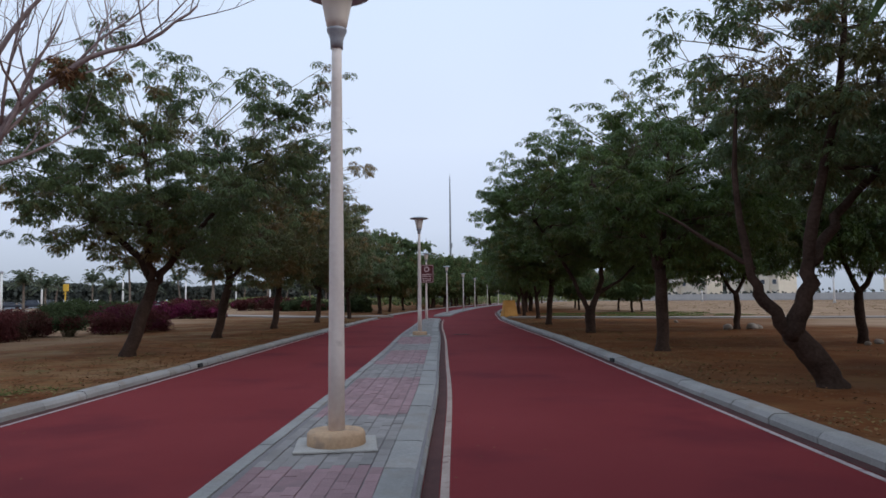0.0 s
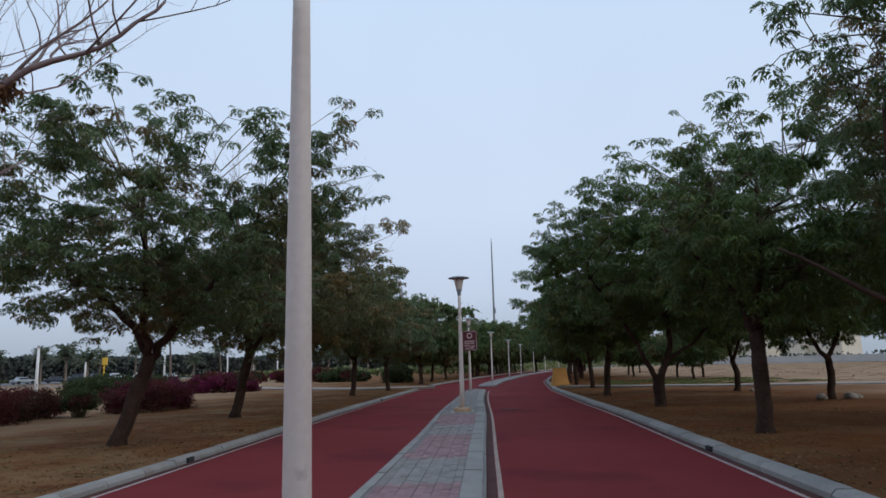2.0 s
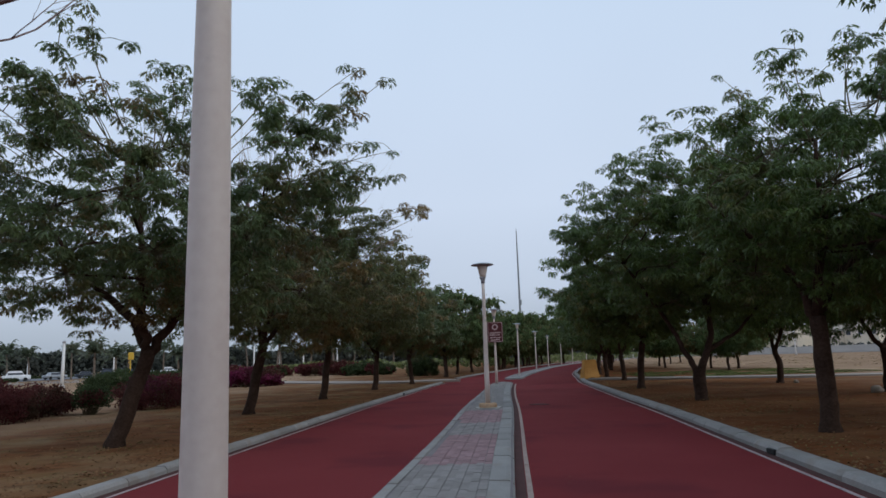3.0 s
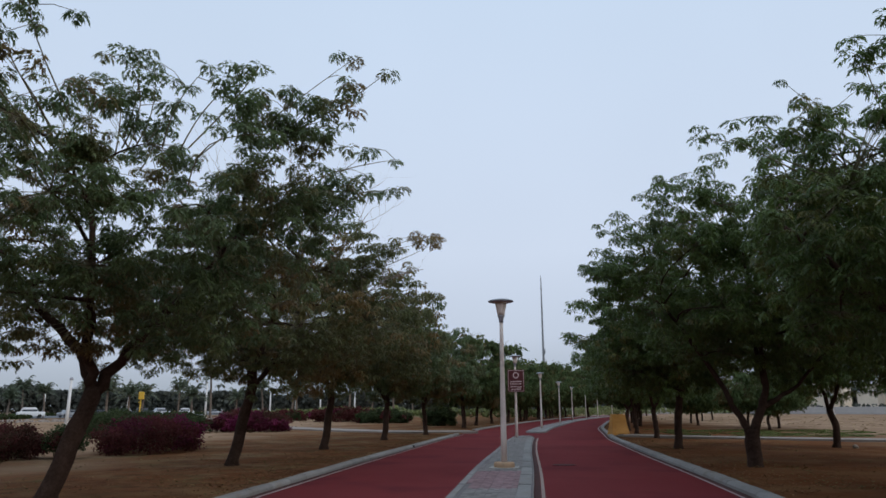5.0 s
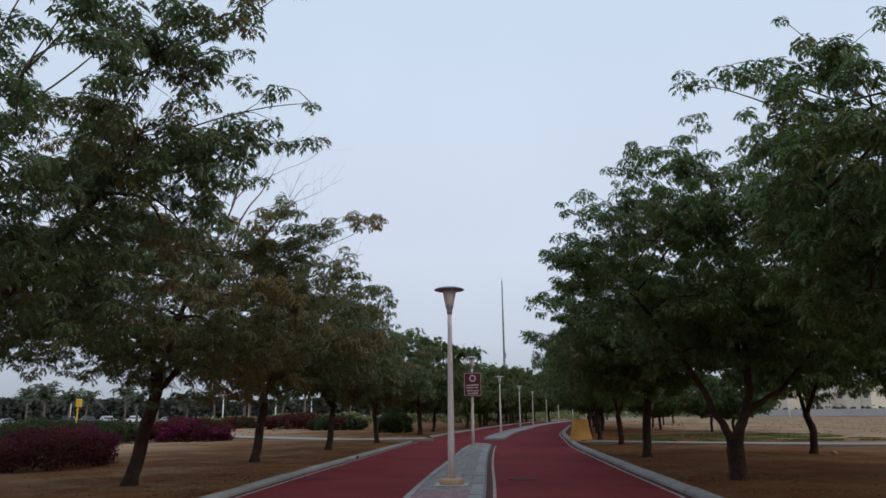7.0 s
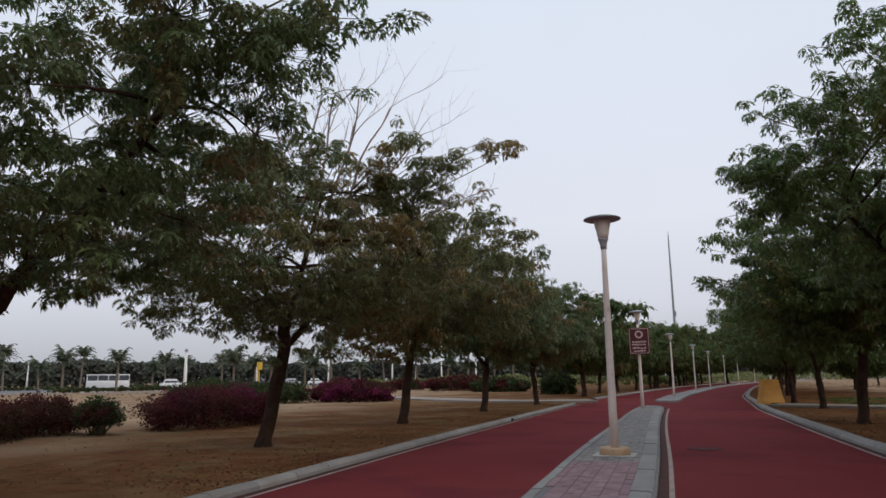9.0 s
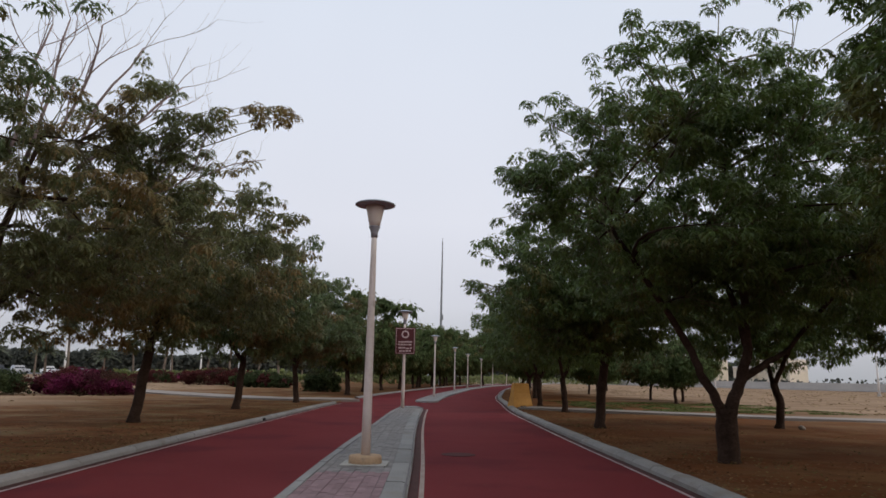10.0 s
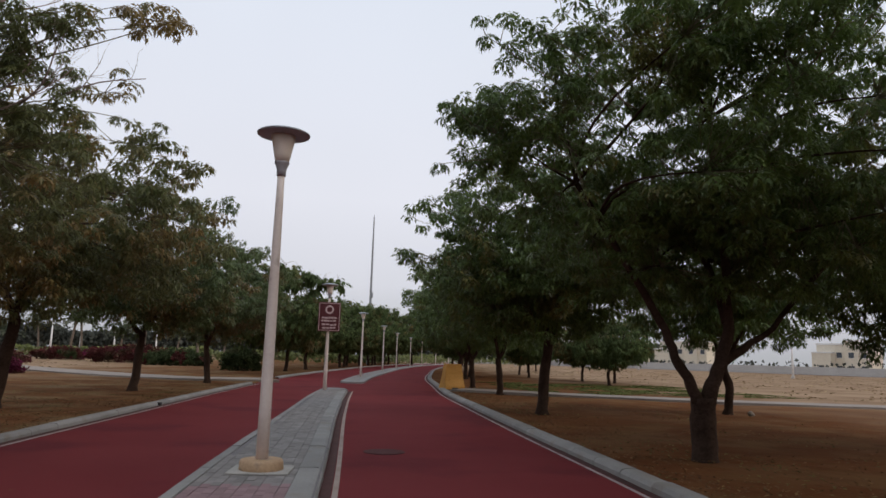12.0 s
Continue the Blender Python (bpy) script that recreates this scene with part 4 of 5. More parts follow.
# simpler trees for the rows behind
T_M1 = tree("tree", LABEL, 21, foot(curve([(0, 0, 0), (0.1, 0, 1.0), (0.15, 0.1, 2.1)], 0.19, 0.15)),
            [curve([(0.15, 0.1, 1.7), (-0.4, 0.2, 2.6), (-1.4, 0.1, 3.9)], 0.12, 0.05, 0.05, 9), curve([(0.15, 0.1, 2.0), (0.7, -0.2, 3.0), (1.3, -0.3, 4.6)], 0.12, 0.04, 0.05, 10)],
            (0, 0, 4.1), (3.7, 3.8, 2.5, 1.95), 1080, ROSE_MID, M_LEAF, 24, scale_leaf=(0.95, 1.45))
T_M2 = tree("tree", LABEL, 22, foot(curve([(0, 0, 0), (-0.1, 0, 0.8), (0.05, 0.1, 1.5)], 0.19, 0.16)),
            [curve([(0.05, 0.1, 1.4), (-0.5, 0.2, 2.3), (-1.3, 0.1, 3.9)], 0.12, 0.05, 0.05, 9), curve([(0.05, 0.1, 1.4), (0.5, -0.2, 2.4), (1.0, -0.3, 4.6)], 0.12, 0.04, 0.05, 10)],
            (0, 0, 4.0), (3.8, 3.6, 2.3, 1.95), 1150, ROSE_MID, M_LEAF_R, 20, hollow=0.2, scale_leaf=(0.95, 1.45))
T_F = tree("tree", LABEL, 23, foot(curve([(0, 0, 0), (0.1, 0, 1.0), (0.15, 0.1, 2.1)], 0.19, 0.15)),
           [curve([(0.15, 0.1, 1.7), (-0.4, 0.2, 2.6), (-1.4, 0.1, 3.9)], 0.12, 0.05, 0.05, 9), curve([(0.15, 0.1, 2.0), (0.7, -0.2, 3.0), (1.3, -0.3, 4.6)], 0.12, 0.04, 0.05, 10)],
           (0, 0, 4.0), (3.7, 3.7, 2.5, 1.95), 520, ROSE_FAR, M_LEAF_B, 8, scale_leaf=(1.1, 1.7))


def plant(src, x, y, turn, s=1.0, label="", tall=0.0):
    ob = copy_thing(src, pose(x, y, SOIL, 0, 0, turn) @ Matrix.Diagonal((s, s, tall or s, 1)))
    if label:
        tagged(ob, label)
    return ob


T_M1.matrix_basis = pose(-4.87, 41.05, SOIL, 0, 0, 20)
T_M2.matrix_basis = pose(8.72, 43.4, SOIL, 0, 0, 70) @ Matrix.Diagonal((0.9, 0.9, 0.97, 1))
T_G = tree("tree", LABEL, 24, foot(curve([(0, 0, 0), (-0.1, 0, 0.9), (0.1, 0.1, 1.9)], 0.19, 0.15)),
           [curve([(0.1, 0.1, 1.6), (-0.4, 0.2, 2.6), (-1.4, 0.1, 3.9)], 0.12, 0.05, 0.05, 9), curve([(0.1, 0.1, 1.8), (0.7, -0.2, 3.0), (1.3, -0.3, 4.6)], 0.12, 0.04, 0.05, 10)],
           (0, 0, 4.0), (3.7, 3.7, 2.5, 1.95), 620, ROSE_FAR, M_LEAF_FAR, 10, scale_leaf=(1.1, 1.7))
T_G.matrix_basis = pose(0.4, 80.6, SOIL, 0, 0, 30) @ Matrix.Diagonal((1.0, 1.0, 1.0, 1))
T_F.matrix_basis = pose(-1.1, 73.0, SOIL, 0, 0, 10)
plant(T_M1, -3.52, 48.5, 140, 0.92)
for x, y, a, s in ((12.6, 18.3, 30, 0.95), (13.45, 27.1, 200, 0.95), (13.5, 34.9, 120, 0.97), (8.9, 49.2, 60, 0.95), (9.7, 55.8, 10, 1.0)):
    plant(T_M2, x, y, a, s, "", max(s, 0.9))
# trees beside and behind the start of the walk
plant(T_G, -7.6, 1.5, 150, 1.0)
plant(T_G, 5.9, 1.6, 80, 1.0)
plant(T_G, 12.4, 9.5, 15, 0.95)
plant(T_G, -8.2, -7.0, 240, 1.0)
plant(T_G, 5.0, -7.0, 240, 1.0)
rngt = random.Random(5)
for y in (63, 70, 77.5, 85, 92, 100, 109, 119, 131, 143, 156):
    plant(T_G, MID_2(y) + 6.7 + rngt.uniform(-0.3, 0.9), y + rngt.uniform(-1, 1), rngt.uniform(0, 360), rngt.uniform(0.85, 1.0), "", rngt.uniform(0.95, 1.1))
for y in (64, 88, 96, 104, 112, 120, 127, 135, 145):
    plant(rngt.choice((T_F, T_G, T_G)), MID_2(y) - 6.6 + rngt.uniform(-0.5, 0.7), y + rngt.uniform(-1, 1), rngt.uniform(0, 360), rngt.uniform(1.02, 1.2))
for x, y, s in ((4.6, 99.5, 1.25), (7.2, 108.5, 1.3), (8.8, 116.5, 1.3), (11.6, 124.0, 1.35), (15.5, 138.0, 1.4), (19.5, 148.0, 1.4)):
    plant(T_G, x, y, rngt.uniform(0, 360), s)
for x, y in ((20.9, 65), (22.0, 61.8), (18.8, 71.5), (20.8, 81), (26, 95), (19.5, 57), (30, 104)):
    plant(T_G, x, y, rngt.uniform(0, 360), rngt.uniform(0.62, 0.75))


# ---- lamps, sign, barrier and other things of the track ----
def street_lamp(x, y, group, plinth=True, turn=0.0, label="cream lamp post with grey disc hat and yellowed diffuser"):
    owner = empty("street_lamp", label, "street lamp", group, at=(x, y, 0.115))
    owner.rotation_euler = (0, 0, turn)
    z = 0.0
    if plinth:
        part("pad", box(0.70, 0.62, 0.022, (0.0, 0, 0.0), 0.006), M_PAD, owner, "thin square mortar pad")
        part("plinth", lathe([(0.24, 0.0), (0.255, 0.02), (0.25, 0.11), (0.235, 0.135), (0.10, 0.14)], 28, 0.012, 4), M_PLINTH, owner, "round tan concrete plinth", True)
        z = 0.13
    part("pole", lathe([(0.073, z), (0.070, 0.8), (0.062, 1.9), (0.047, 3.2), (0.044, 3.58)], 24), M_POLE, owner, "", True)
    part("collar", lathe([(0.056, 3.54), (0.058, 3.61), (0.072, 3.665), (0.090, 3.70), (0.092, 3.72), (0.082, 3.725)], 24), M_COLLAR, owner, "grey metal collar", True)
    part("diffuser", lathe([(0.084, 3.715), (0.104, 3.81), (0.138, 3.98), (0.158, 4.065), (0.10, 4.07)], 24), M_GLOBE, owner, "yellowed frosted diffuser cone", True)
    part("hat", lathe([(0.13, 4.055), (0.28, 4.058), (0.325, 4.070), (0.33, 4.082), (0.30, 4.100), (0.20, 4.128), (0.08, 4.146), (0.02, 4.15)], 32), M_HAT, owner, "grey disc hat", True)
    return owner


lamp_group = "lamps on the median"
street_lamp(-0.587, 6.341, lamp_group, True, 0.06)
street_lamp(0.665, 24.2, lamp_group, True, -0.1, "cream lamp post on a chipped tan plinth on the median")
street_lamp(1.636, 43.06, lamp_group, False, 0, "cream lamp post that carries a dark red sign board")
for px, py in ((4.15, 60.83), (7.32, 79.4), (10.65, 97.5), (14.8, 116), (19.4, 135), (25.3, 155), (31.8, 175)):
    street_lamp(px, py, lamp_group, False)

# dark red notice on the third lamp's pole: ring emblem, lines of writing too small to read
sign = empty("notice_sign", "dark red notice board with pale border, emblem and text", "sign", at=(1.66, 42.93, 2.36))
part("board", box(0.86, 0.03, 1.14, (0, 0, 0), 0.008), M_SIGN, sign)
for sx, sz, px, pz in ((0.80, 0.022, 0, 0.035), (0.80, 0.022, 0, 1.083), (0.022, 1.06, -0.39, 0.04), (0.022, 1.06, 0.39, 0.04)):
    part("border", box(sx, 0.008, sz, (px, -0.019, pz), 0.002), M_SIGNW, sign, "pale painted border")
ring = bmesh.new()
outer, inner = [], []
for i in range(28):
    a = 2 * math.pi * i / 28
    outer.append(ring.verts.new((0.165 * math.cos(a), -0.019, 0.85 + 0.165 * math.sin(a))))
    inner.append(ring.verts.new((0.105 * math.cos(a), -0.019, 0.85 + 0.105 * math.sin(a))))
for i in range(28):
    ring.faces.new((outer[i], outer[(i + 1) % 28], inner[(i + 1) % 28], inner[i]))
part("emblem", ring, M_SIGNW, sign, "pale ring emblem")
rs = random.Random(3)
for row, (w, z) in enumerate(((0.58, 0.50), (0.62, 0.375), (0.56, 0.235), (0.50, 0.105))):
    bm = bmesh.new()
    x = -w / 2
    while x < w / 2 - 0.05:
        l = rs.uniform(0.07, 0.16)
        l = min(l, w / 2 - x)
        box(l, 0.006, rs.uniform(0.045, 0.075), (x + l / 2, -0.018, z + rs.uniform(-0.01, 0.012)), 0.002, 1, bm)
        x += l + 0.022
    part("text_line", bm, M_SIGNW, sign, "line of pale unreadable lettering")
for z in (0.25, 0.85):
    part("bracket", box(0.16, 0.12, 0.04, (-0.02, 0.07, z), 0.004), M_COLLAR, sign, "grey metal bracket")


def barrier(x, y, turn, label):
    """A water-filled plastic road barrier: wide foot, waisted sides, slotted top."""
    owner = empty("road_barrier", label, "barrier", "yellow barriers", at=(x, y, 0.04))
    owner.rotation_euler = (0, 0, turn)
    bm = bmesh.new()
    L = 1.12
    prof = [(0.29, 0), (0.29, 0.14), (0.22, 0.42), (0.17, 0.70), (0.15, 1.12), (0.13, 1.17)]
    full = prof + [(-x0, z0) for x0, z0 in reversed(prof)]
    rings = [[bm.verts.new((sy * L / 2 * (1 - 0.28 * (z / 1.17)), px, z)) for px, z in full] for sy in (-1, -0.2, 0.2, 1)]
    k = len(full)
    for a, b in zip(rings, rings[1:]):
        for i in range(k):
            bm.faces.new((a[i], a[(i + 1) % k], b[(i + 1) % k], b[i]))
    bm.faces.new(rings[0])
    bm.faces.new(rings[-1][::-1])
    bmesh.ops.recalc_face_normals(bm, faces=bm.faces[:])
    bmesh.ops.bevel(bm, geom=[e for e in bm.edges if e.calc_face_angle(0) > 0.5], offset=0.02, segments=2, affect="EDGES")
    part("body", bm, M_BARRIER, owner)
    part("filler_cap", lathe([(0.05, 1.16), (0.05, 1.195), (0.03, 1.2)], 14), M_TYRE, owner, "dark filler cap")
    part("foot_slot", box(0.34, 0.60, 0.09, (0, 0, 0.0), 0.01), M_TYRE, owner, "dark forklift slot")
    return owner


barrier(7.55, 47.6, 0.35, "faded orange yellow plastic road barrier at the kerb")

# round manhole cover in the track
mh = empty("manhole_cover", "round dark stained cover in the red track", "manhole cover", at=(2.35, 26.7, 0.0))
part("frame", lathe([(0.33, 0.0), (0.33, 0.006), (0.30, 0.007)], 28), M_IRON, mh)
part("lid", lathe([(0.29, 0.0), (0.29, 0.009), (0.27, 0.011)], 28), M_IRON, mh)

# pale stones at tree feet
for sx, sy, s in ((13.0, 17.6, 0.16), (12.9, 18.1, 0.13), (13.0, 26.9, 0.2), (13.95, 26.8, 0.22), (14.3, 27.0, 0.17), (12.3, 17.7, 0.10), (14.0, 34.5, 0.12)):
    bm = bmesh.new()
    bmesh.ops.create_icosphere(bm, subdivisions=2, radius=s)
    for v in bm.verts:
        v.co *= 1 + 0.35 * noise.noise(v.co * 6 + Vector((sx, sy, 0)))
        v.co.z *= 0.7
    ob = part("stone", bm, M_STONE, None, "", True)
    ob.location = (sx, sy, SOIL + s * 0.35)
    tagged(ob, "small pale stone lying at a tree's foot", "stone", "loose stones")


# ---- shrubs ----
def shrub(x, y, rx, ry, h, leaf, label, seed, n=900, leaf2=None, share=0.0, size=0.075, skirt=0.04):
    """A dense low shrub: many stems from the ground and a lumpy skin of small leaves."""
    rng = random.Random(seed)
    owner = empty("shrub", label, "shrub", "flowering shrubs", at=(x, y, SOIL))
    pts = []
    while len(pts) < n:
        v = Vector((rng.gauss(0, 1), rng.gauss(0, 1), abs(rng.gauss(0, 1)) * 1.25 - 0.85)).normalized()
        lump = 1 + 0.28 * noise.noise(v * 2.6 + Vector((seed, 0, 0))) + 0.18 * noise.noise(v * 6 + Vector((0, seed, 0)))
        r = (0.6 + 0.4 * rng.random() ** 0.5) * lump
        wide = 0.94 / max(0.3, math.hypot(v.x, v.y)) if v.z < 0 else 1.0
        p = Vector((v.x * rx * r * wide, v.y * ry * r * wide, h * 0.45 + v.z * h * 0.55 * r))
        if p.z > skirt:
            pts.append(p)
    stems = [bent((rng.uniform(-0.3, 0.3) * rx, rng.uniform(-0.3, 0.3) * ry, -0.1), pts[rng.randrange(n)], 0.02, 0.006, rng, 0.1, 4) for _ in range(40)]
    tubes("stemwork", stems, M_TWIG, owner, 4)["kind"] = "stuff"
    bunch = []
    for _ in range(5):
        qs = []
        for _ in range(16):
            c = np.array([rng.uniform(-0.16, 0.16) for _ in range(3)])
            q = np.array([(-0.5, 0, 0), (0, -0.3, 0.06), (0.5, 0, -0.05), (0, 0.3, 0.06)]) * size * rng.uniform(0.7, 1.3)
            qs.append(spin(q, rng.uniform(-1.2, 1.2), rng.uniform(-1.2, 1.2), rng.uniform(0, 6.28)) + c)
        bunch.append(np.array(qs, dtype=np.float32))
    first, second = [], []
    for p in pts:
        mixed = share + 0.5 * noise.noise(p * 0.8 + Vector((seed * 2, 5, 1)))
        (second if leaf2 and mixed > 0.5 else first).append(p)
    if first:
        quads("foliage", scatter(bunch, first, rng), leaf, owner)["kind"] = "stuff"
    if second:
        quads("blossom", scatter(bunch, second, rng), leaf2, owner)["kind"] = "stuff"
    return owner


shrub(-12.0, 32.0, 1.4, 2.8, 1.15, M_SHRUB_R, "dense shrub covered in magenta and dark red bracts", 1, 1500, M_SHRUB_M, 0.42)
shrub(-14.7, 24.6, 1.6, 2.4, 1.15, M_SHRUB_R, "low dark reddish shrub with green tips", 2, 1400, M_SHRUB_G, 0.2)
shrub(-17.0, 22.0, 1.7, 2.2, 1.25, M_SHRUB_R, "low dark red shrub on bare earth", 3, 1000, M_SHRUB_G, 0.1)
shrub(-14.5, 27.7, 1.0, 1.0, 1.0, M_SHRUB_R, "low maroon shrub beside a small green shrub", 12, 600, M_SHRUB_G, 0.25)
shrub(-18.4, 27.5, 1.9, 2.0, 1.2, M_SHRUB_R, "dark red shrub behind other low shrubs", 13, 700, M_SHRUB_M, 0.3)
shrub(-12.9, 28.0, 0.52, 0.56, 0.88, M_SHRUB_G, "small open green shrub with bare stems", 4, 330, M_SHRUB_R, 0.2, 0.07, 0.36)
shrub(-20.5, 45.0, 2.1, 2.3, 1.4, M_SHRUB_G, "rounded green shrub behind flowering shrubs", 5, 900, None, 0.0, 0.11)
shrub(-16.4, 55.0, 2.5, 2.9, 1.35, M_SHRUB_R, "wide shrub with bright magenta bracts", 6, 1300, M_SHRUB_M, 0.5, 0.13)
shrub(-20.6, 52.0, 2.4, 2.2, 1.3, M_SHRUB_G, "wide green shrub with a few reddish tips", 7, 800, M_SHRUB_R, 0.3, 0.13)
shrub(-17.5, 92, 4.4, 2.5, 1.7, M_SHRUB_R, "long reddish shrub by the footpath", 8, 800, M_SHRUB_M, 0.3, 0.2)
shrub(-11.5, 84, 3.0, 2.2, 1.4, M_SHRUB_G, "long green shrub by the footpath", 9, 700, M_SHRUB_R, 0.35, 0.2)
shrub(-4.4, 70.8, 1.4, 1.3, 1.7, M_SHRUB_G, "dense dark green shrub on dry ground", 10, 600, None, 0, 0.16)
shrub(-27, 100, 2.6, 2.0, 1.4, M_SHRUB_R, "reddish shrub far across the sand", 11, 400, M_SHRUB_G, 0.3, 0.2)


def row_of_growth(name, label, category, line, height, depth, n, size, leaf, seed, kind="stuff", lumps=6.0):
    """A long hedge or belt of far trees: leaf clumps in a lumpy ridge along a line of (x, y) points."""
    rng = random.Random(seed)
    ps = [Vector((*p, 0)) for p in line]
    out = []
    base = np.array([(-0.5, 0, 0), (0, -0.45, 0.1), (0.5, 0, -0.08), (0, 0.45, 0.1)], dtype=np.float32)
    for _ in range(n):
        i = rng.randrange(len(ps) - 1)
        p = ps[i].lerp(ps[i + 1], rng.random())
        top = height * (0.78 + 0.35 * noise.noise(p / lumps + Vector((seed, 0, 0))) + 0.2 * noise.noise(p / (lumps * 0.3)))
        z = top * rng.random() ** 0.6
        c = np.array((p.x + rng.uniform(-depth, depth) / 2, p.y + rng.uniform(-depth, depth) / 2, z + 0.1), dtype=np.float32)
        out.append(spin(base * size * rng.uniform(0.6, 1.4), rng.uniform(-1.5, 1.5), rng.uniform(-1.5, 1.5), rng.uniform(0, 6.28)) + c)
    ob = quads(name, np.array(out), leaf)
    return tagged(ob, label, category, "", kind)


row_of_growth("far_woods", "dark belt of far trees along the horizon", "woods", [(-300, 60), (-262, 170), (-235, 260), (-160, 330), (-70, 360), (0, 370)], 13.0, 10, 54000, 1.7, M_WOODS, 1, lumps=26)
row_of_growth("far_woods", "dark belt of far trees behind the track's end", "woods", [(0, 300), (60, 310), (130, 320), (190, 330)], 11, 8, 5000, 2.0, M_WOODS, 2, lumps=20)
row_of_growth("hedge", "long light green hedge far beyond the trees", "hedge", [(-42, 128), (-20, 128), (4, 134), (14, 150), (34, 190), (75, 230)], 2.0, 2.5, 8000, 0.5, M_SHRUB_LG, 3)
row_of_growth("hedge", "low clipped hedge at the car park's edge", "hedge", [(-116, 30), (-114, 120), (-106, 200), (-90, 260)], 0.8, 2.0, 6000, 0.5, M_SHRUB_G, 4)
row_of_growth("hedge", "short dark clipped hedge before parked cars", "hedge", [(-77.5, 94), (-77.5, 121)], 0.75, 1.2, 1600, 0.35, M_SHRUB_G, 9)


def palm(x, y, h, seed):
    rng = random.Random(seed)
    owner = empty("palm_tree", "far palm tree with arching grey green fronds", "palm tree", "palms round the car park", at=(x, y, 0.1))
    lean = rng.uniform(-0.5, 0.5)
    tubes("trunk", [[(lean * t * t, 0, h * t - 0.2 * (t == 0), 0.2 - 0.06 * t + 0.05 * (t == 1)) for t in (0, 0.1, 0.3, 0.5, 0.7, 0.9, 1)]], M_PALM_TRUNK, owner, 8)
    qs = []
    n = rng.randint(24, 32)
    for k in range(n):
        a, rise = 2.4 * k + rng.uniform(-0.3, 0.3), 0.05 + 2.1 * (k / n) + rng.uniform(-0.15, 0.15)
        L = rng.uniform(2.7, 3.7)
        d = Vector((math.cos(a), math.sin(a), 0))
        s = Vector((-d.y, d.x, 0))
        prev = None
        for i in range(8):
            t = i / 7
            p = Vector((lean, 0, h)) + d * L * t * (1.0 - 0.2 * t) / (0.8 + 0.38 * rise) + Vector((0, 0, L * (0.9 * rise * t - (0.42 + 0.40 * rise) * t * t)))
            if prev is not None:
                w = 0.34 * math.sin(math.pi * min(1, 0.2 + 0.78 * t)) + 0.07
                for sg in (-1, 1):
                    tip = p.lerp(prev, 0.5) + s * sg * w * rng.uniform(0.8, 1.3) + d * 0.3 - Vector((0, 0, 0.28 * rng.random()))
                    qs.append((prev, tip, tip + (p - prev) * 0.35, p))
            prev = p
    quads("crown", np.array([[tuple(v) for v in q] for q in qs], dtype=np.float32), M_PALM, owner)
    return owner


rp = random.Random(8)
for i in range(30):
    ang = radians(97 + 49 * i / 29 + rp.uniform(-0.9, 0.9))
    dist = rp.uniform(105, 160)
    palm(dist * math.cos(ang), 12 + dist * math.sin(ang), rp.choice((3.6, 4.2, 4.8, 5.4, 6.6)), 50 + i)


def post(x, y, h, label, r=0.16):
    owner = empty("lamp_standard", label, "lamp post", "white posts across the sand", at=(x, y, 0.05))
    part("shaft", lathe([(r * 1.1, -0.1), (r, h * 0.4), (r * 0.75, h)], 12), M_VILLA_W, owner, "", True)
    part("base", lathe([(r * 1.8, -0.1), (r * 1.8, 0.25), (r * 1.2, 0.35)], 12), M_PAD, owner)
    part("cap", lathe([(r * 1.1, h), (r * 1.2, h + 0.12), (r * 0.4, h + 0.25)], 12), M_COLLAR, owner)
    return owner


for deg, dist, h in ((134.5, 170, 6), (124, 175, 6), (118.6, 130, 6.5), (113, 125, 6), (108, 150, 6), (106, 130, 6), (104, 150, 6), (101.2, 150, 6), (148, 120, 6.5)):
    a = radians(deg)
    post(dist * math.cos(a), 10 + dist * math.sin(a), h, "tall white lamp post standing far across the sand")
for px, py, h in ((-37.2, 66.9, 4.1), (68, 104, 7.0), (72, 160, 7), (104, 120, 7), (48, 175, 7)):
    post(px, py, h, "white street lamp post standing on sand", 0.14)

# yellow panel on a post by the car park
yb = empty("yellow_sign", "bright yellow panel on a yellow post", "sign", at=(-39.4, 84.0, 0.05))
part("post", lathe([(0.10, -0.1), (0.085, 0.4), (0.07, 2.7), (0.04, 2.72)], 10), M_YELLOW, yb)
part("panel", box(0.62, 0.26, 0.85, (0.05, 0, 2.65), 0.08, 2), M_YELLOW, yb, "bright yellow panel")
part("arm", box(0.30, 0.08, 0.08, (-0.12, 0, 2.3), 0.015), M_YELLOW, yb, "short yellow side arm")

# small pale cabinet by the trees
cab = empty("utility_box", "small pale utility box on dry ground", "utility box", at=(-5.6, 100.0, 0.05))
part("body", box(0.9, 0.6, 1.05, (0, 0, -0.05), 0.03), M_VILLA, cab)
part("lid", box(0.98, 0.68, 0.08, (0, 0, 1.0), 0.02), M_VILLA_W, cab)

# thin mast far ahead
mast = empty("radio_mast", "very tall thin grey radio mast", "mast", at=(9.62, 129.1, 0.0))
part("shaft", lathe([(0.22, -0.2), (0.20, 10), (0.15, 18), (0.09, 24.4)], 10), M_MAST, mast)
part("fitting", box(0.5, 0.4, 0.9, (0.1, 0, 10.9), 0.04), M_MAST, mast, "small box fixed to the mast")
part("tip", lathe([(0.05, 24.4), (0.03, 25.0)], 8), M_MAST, mast)


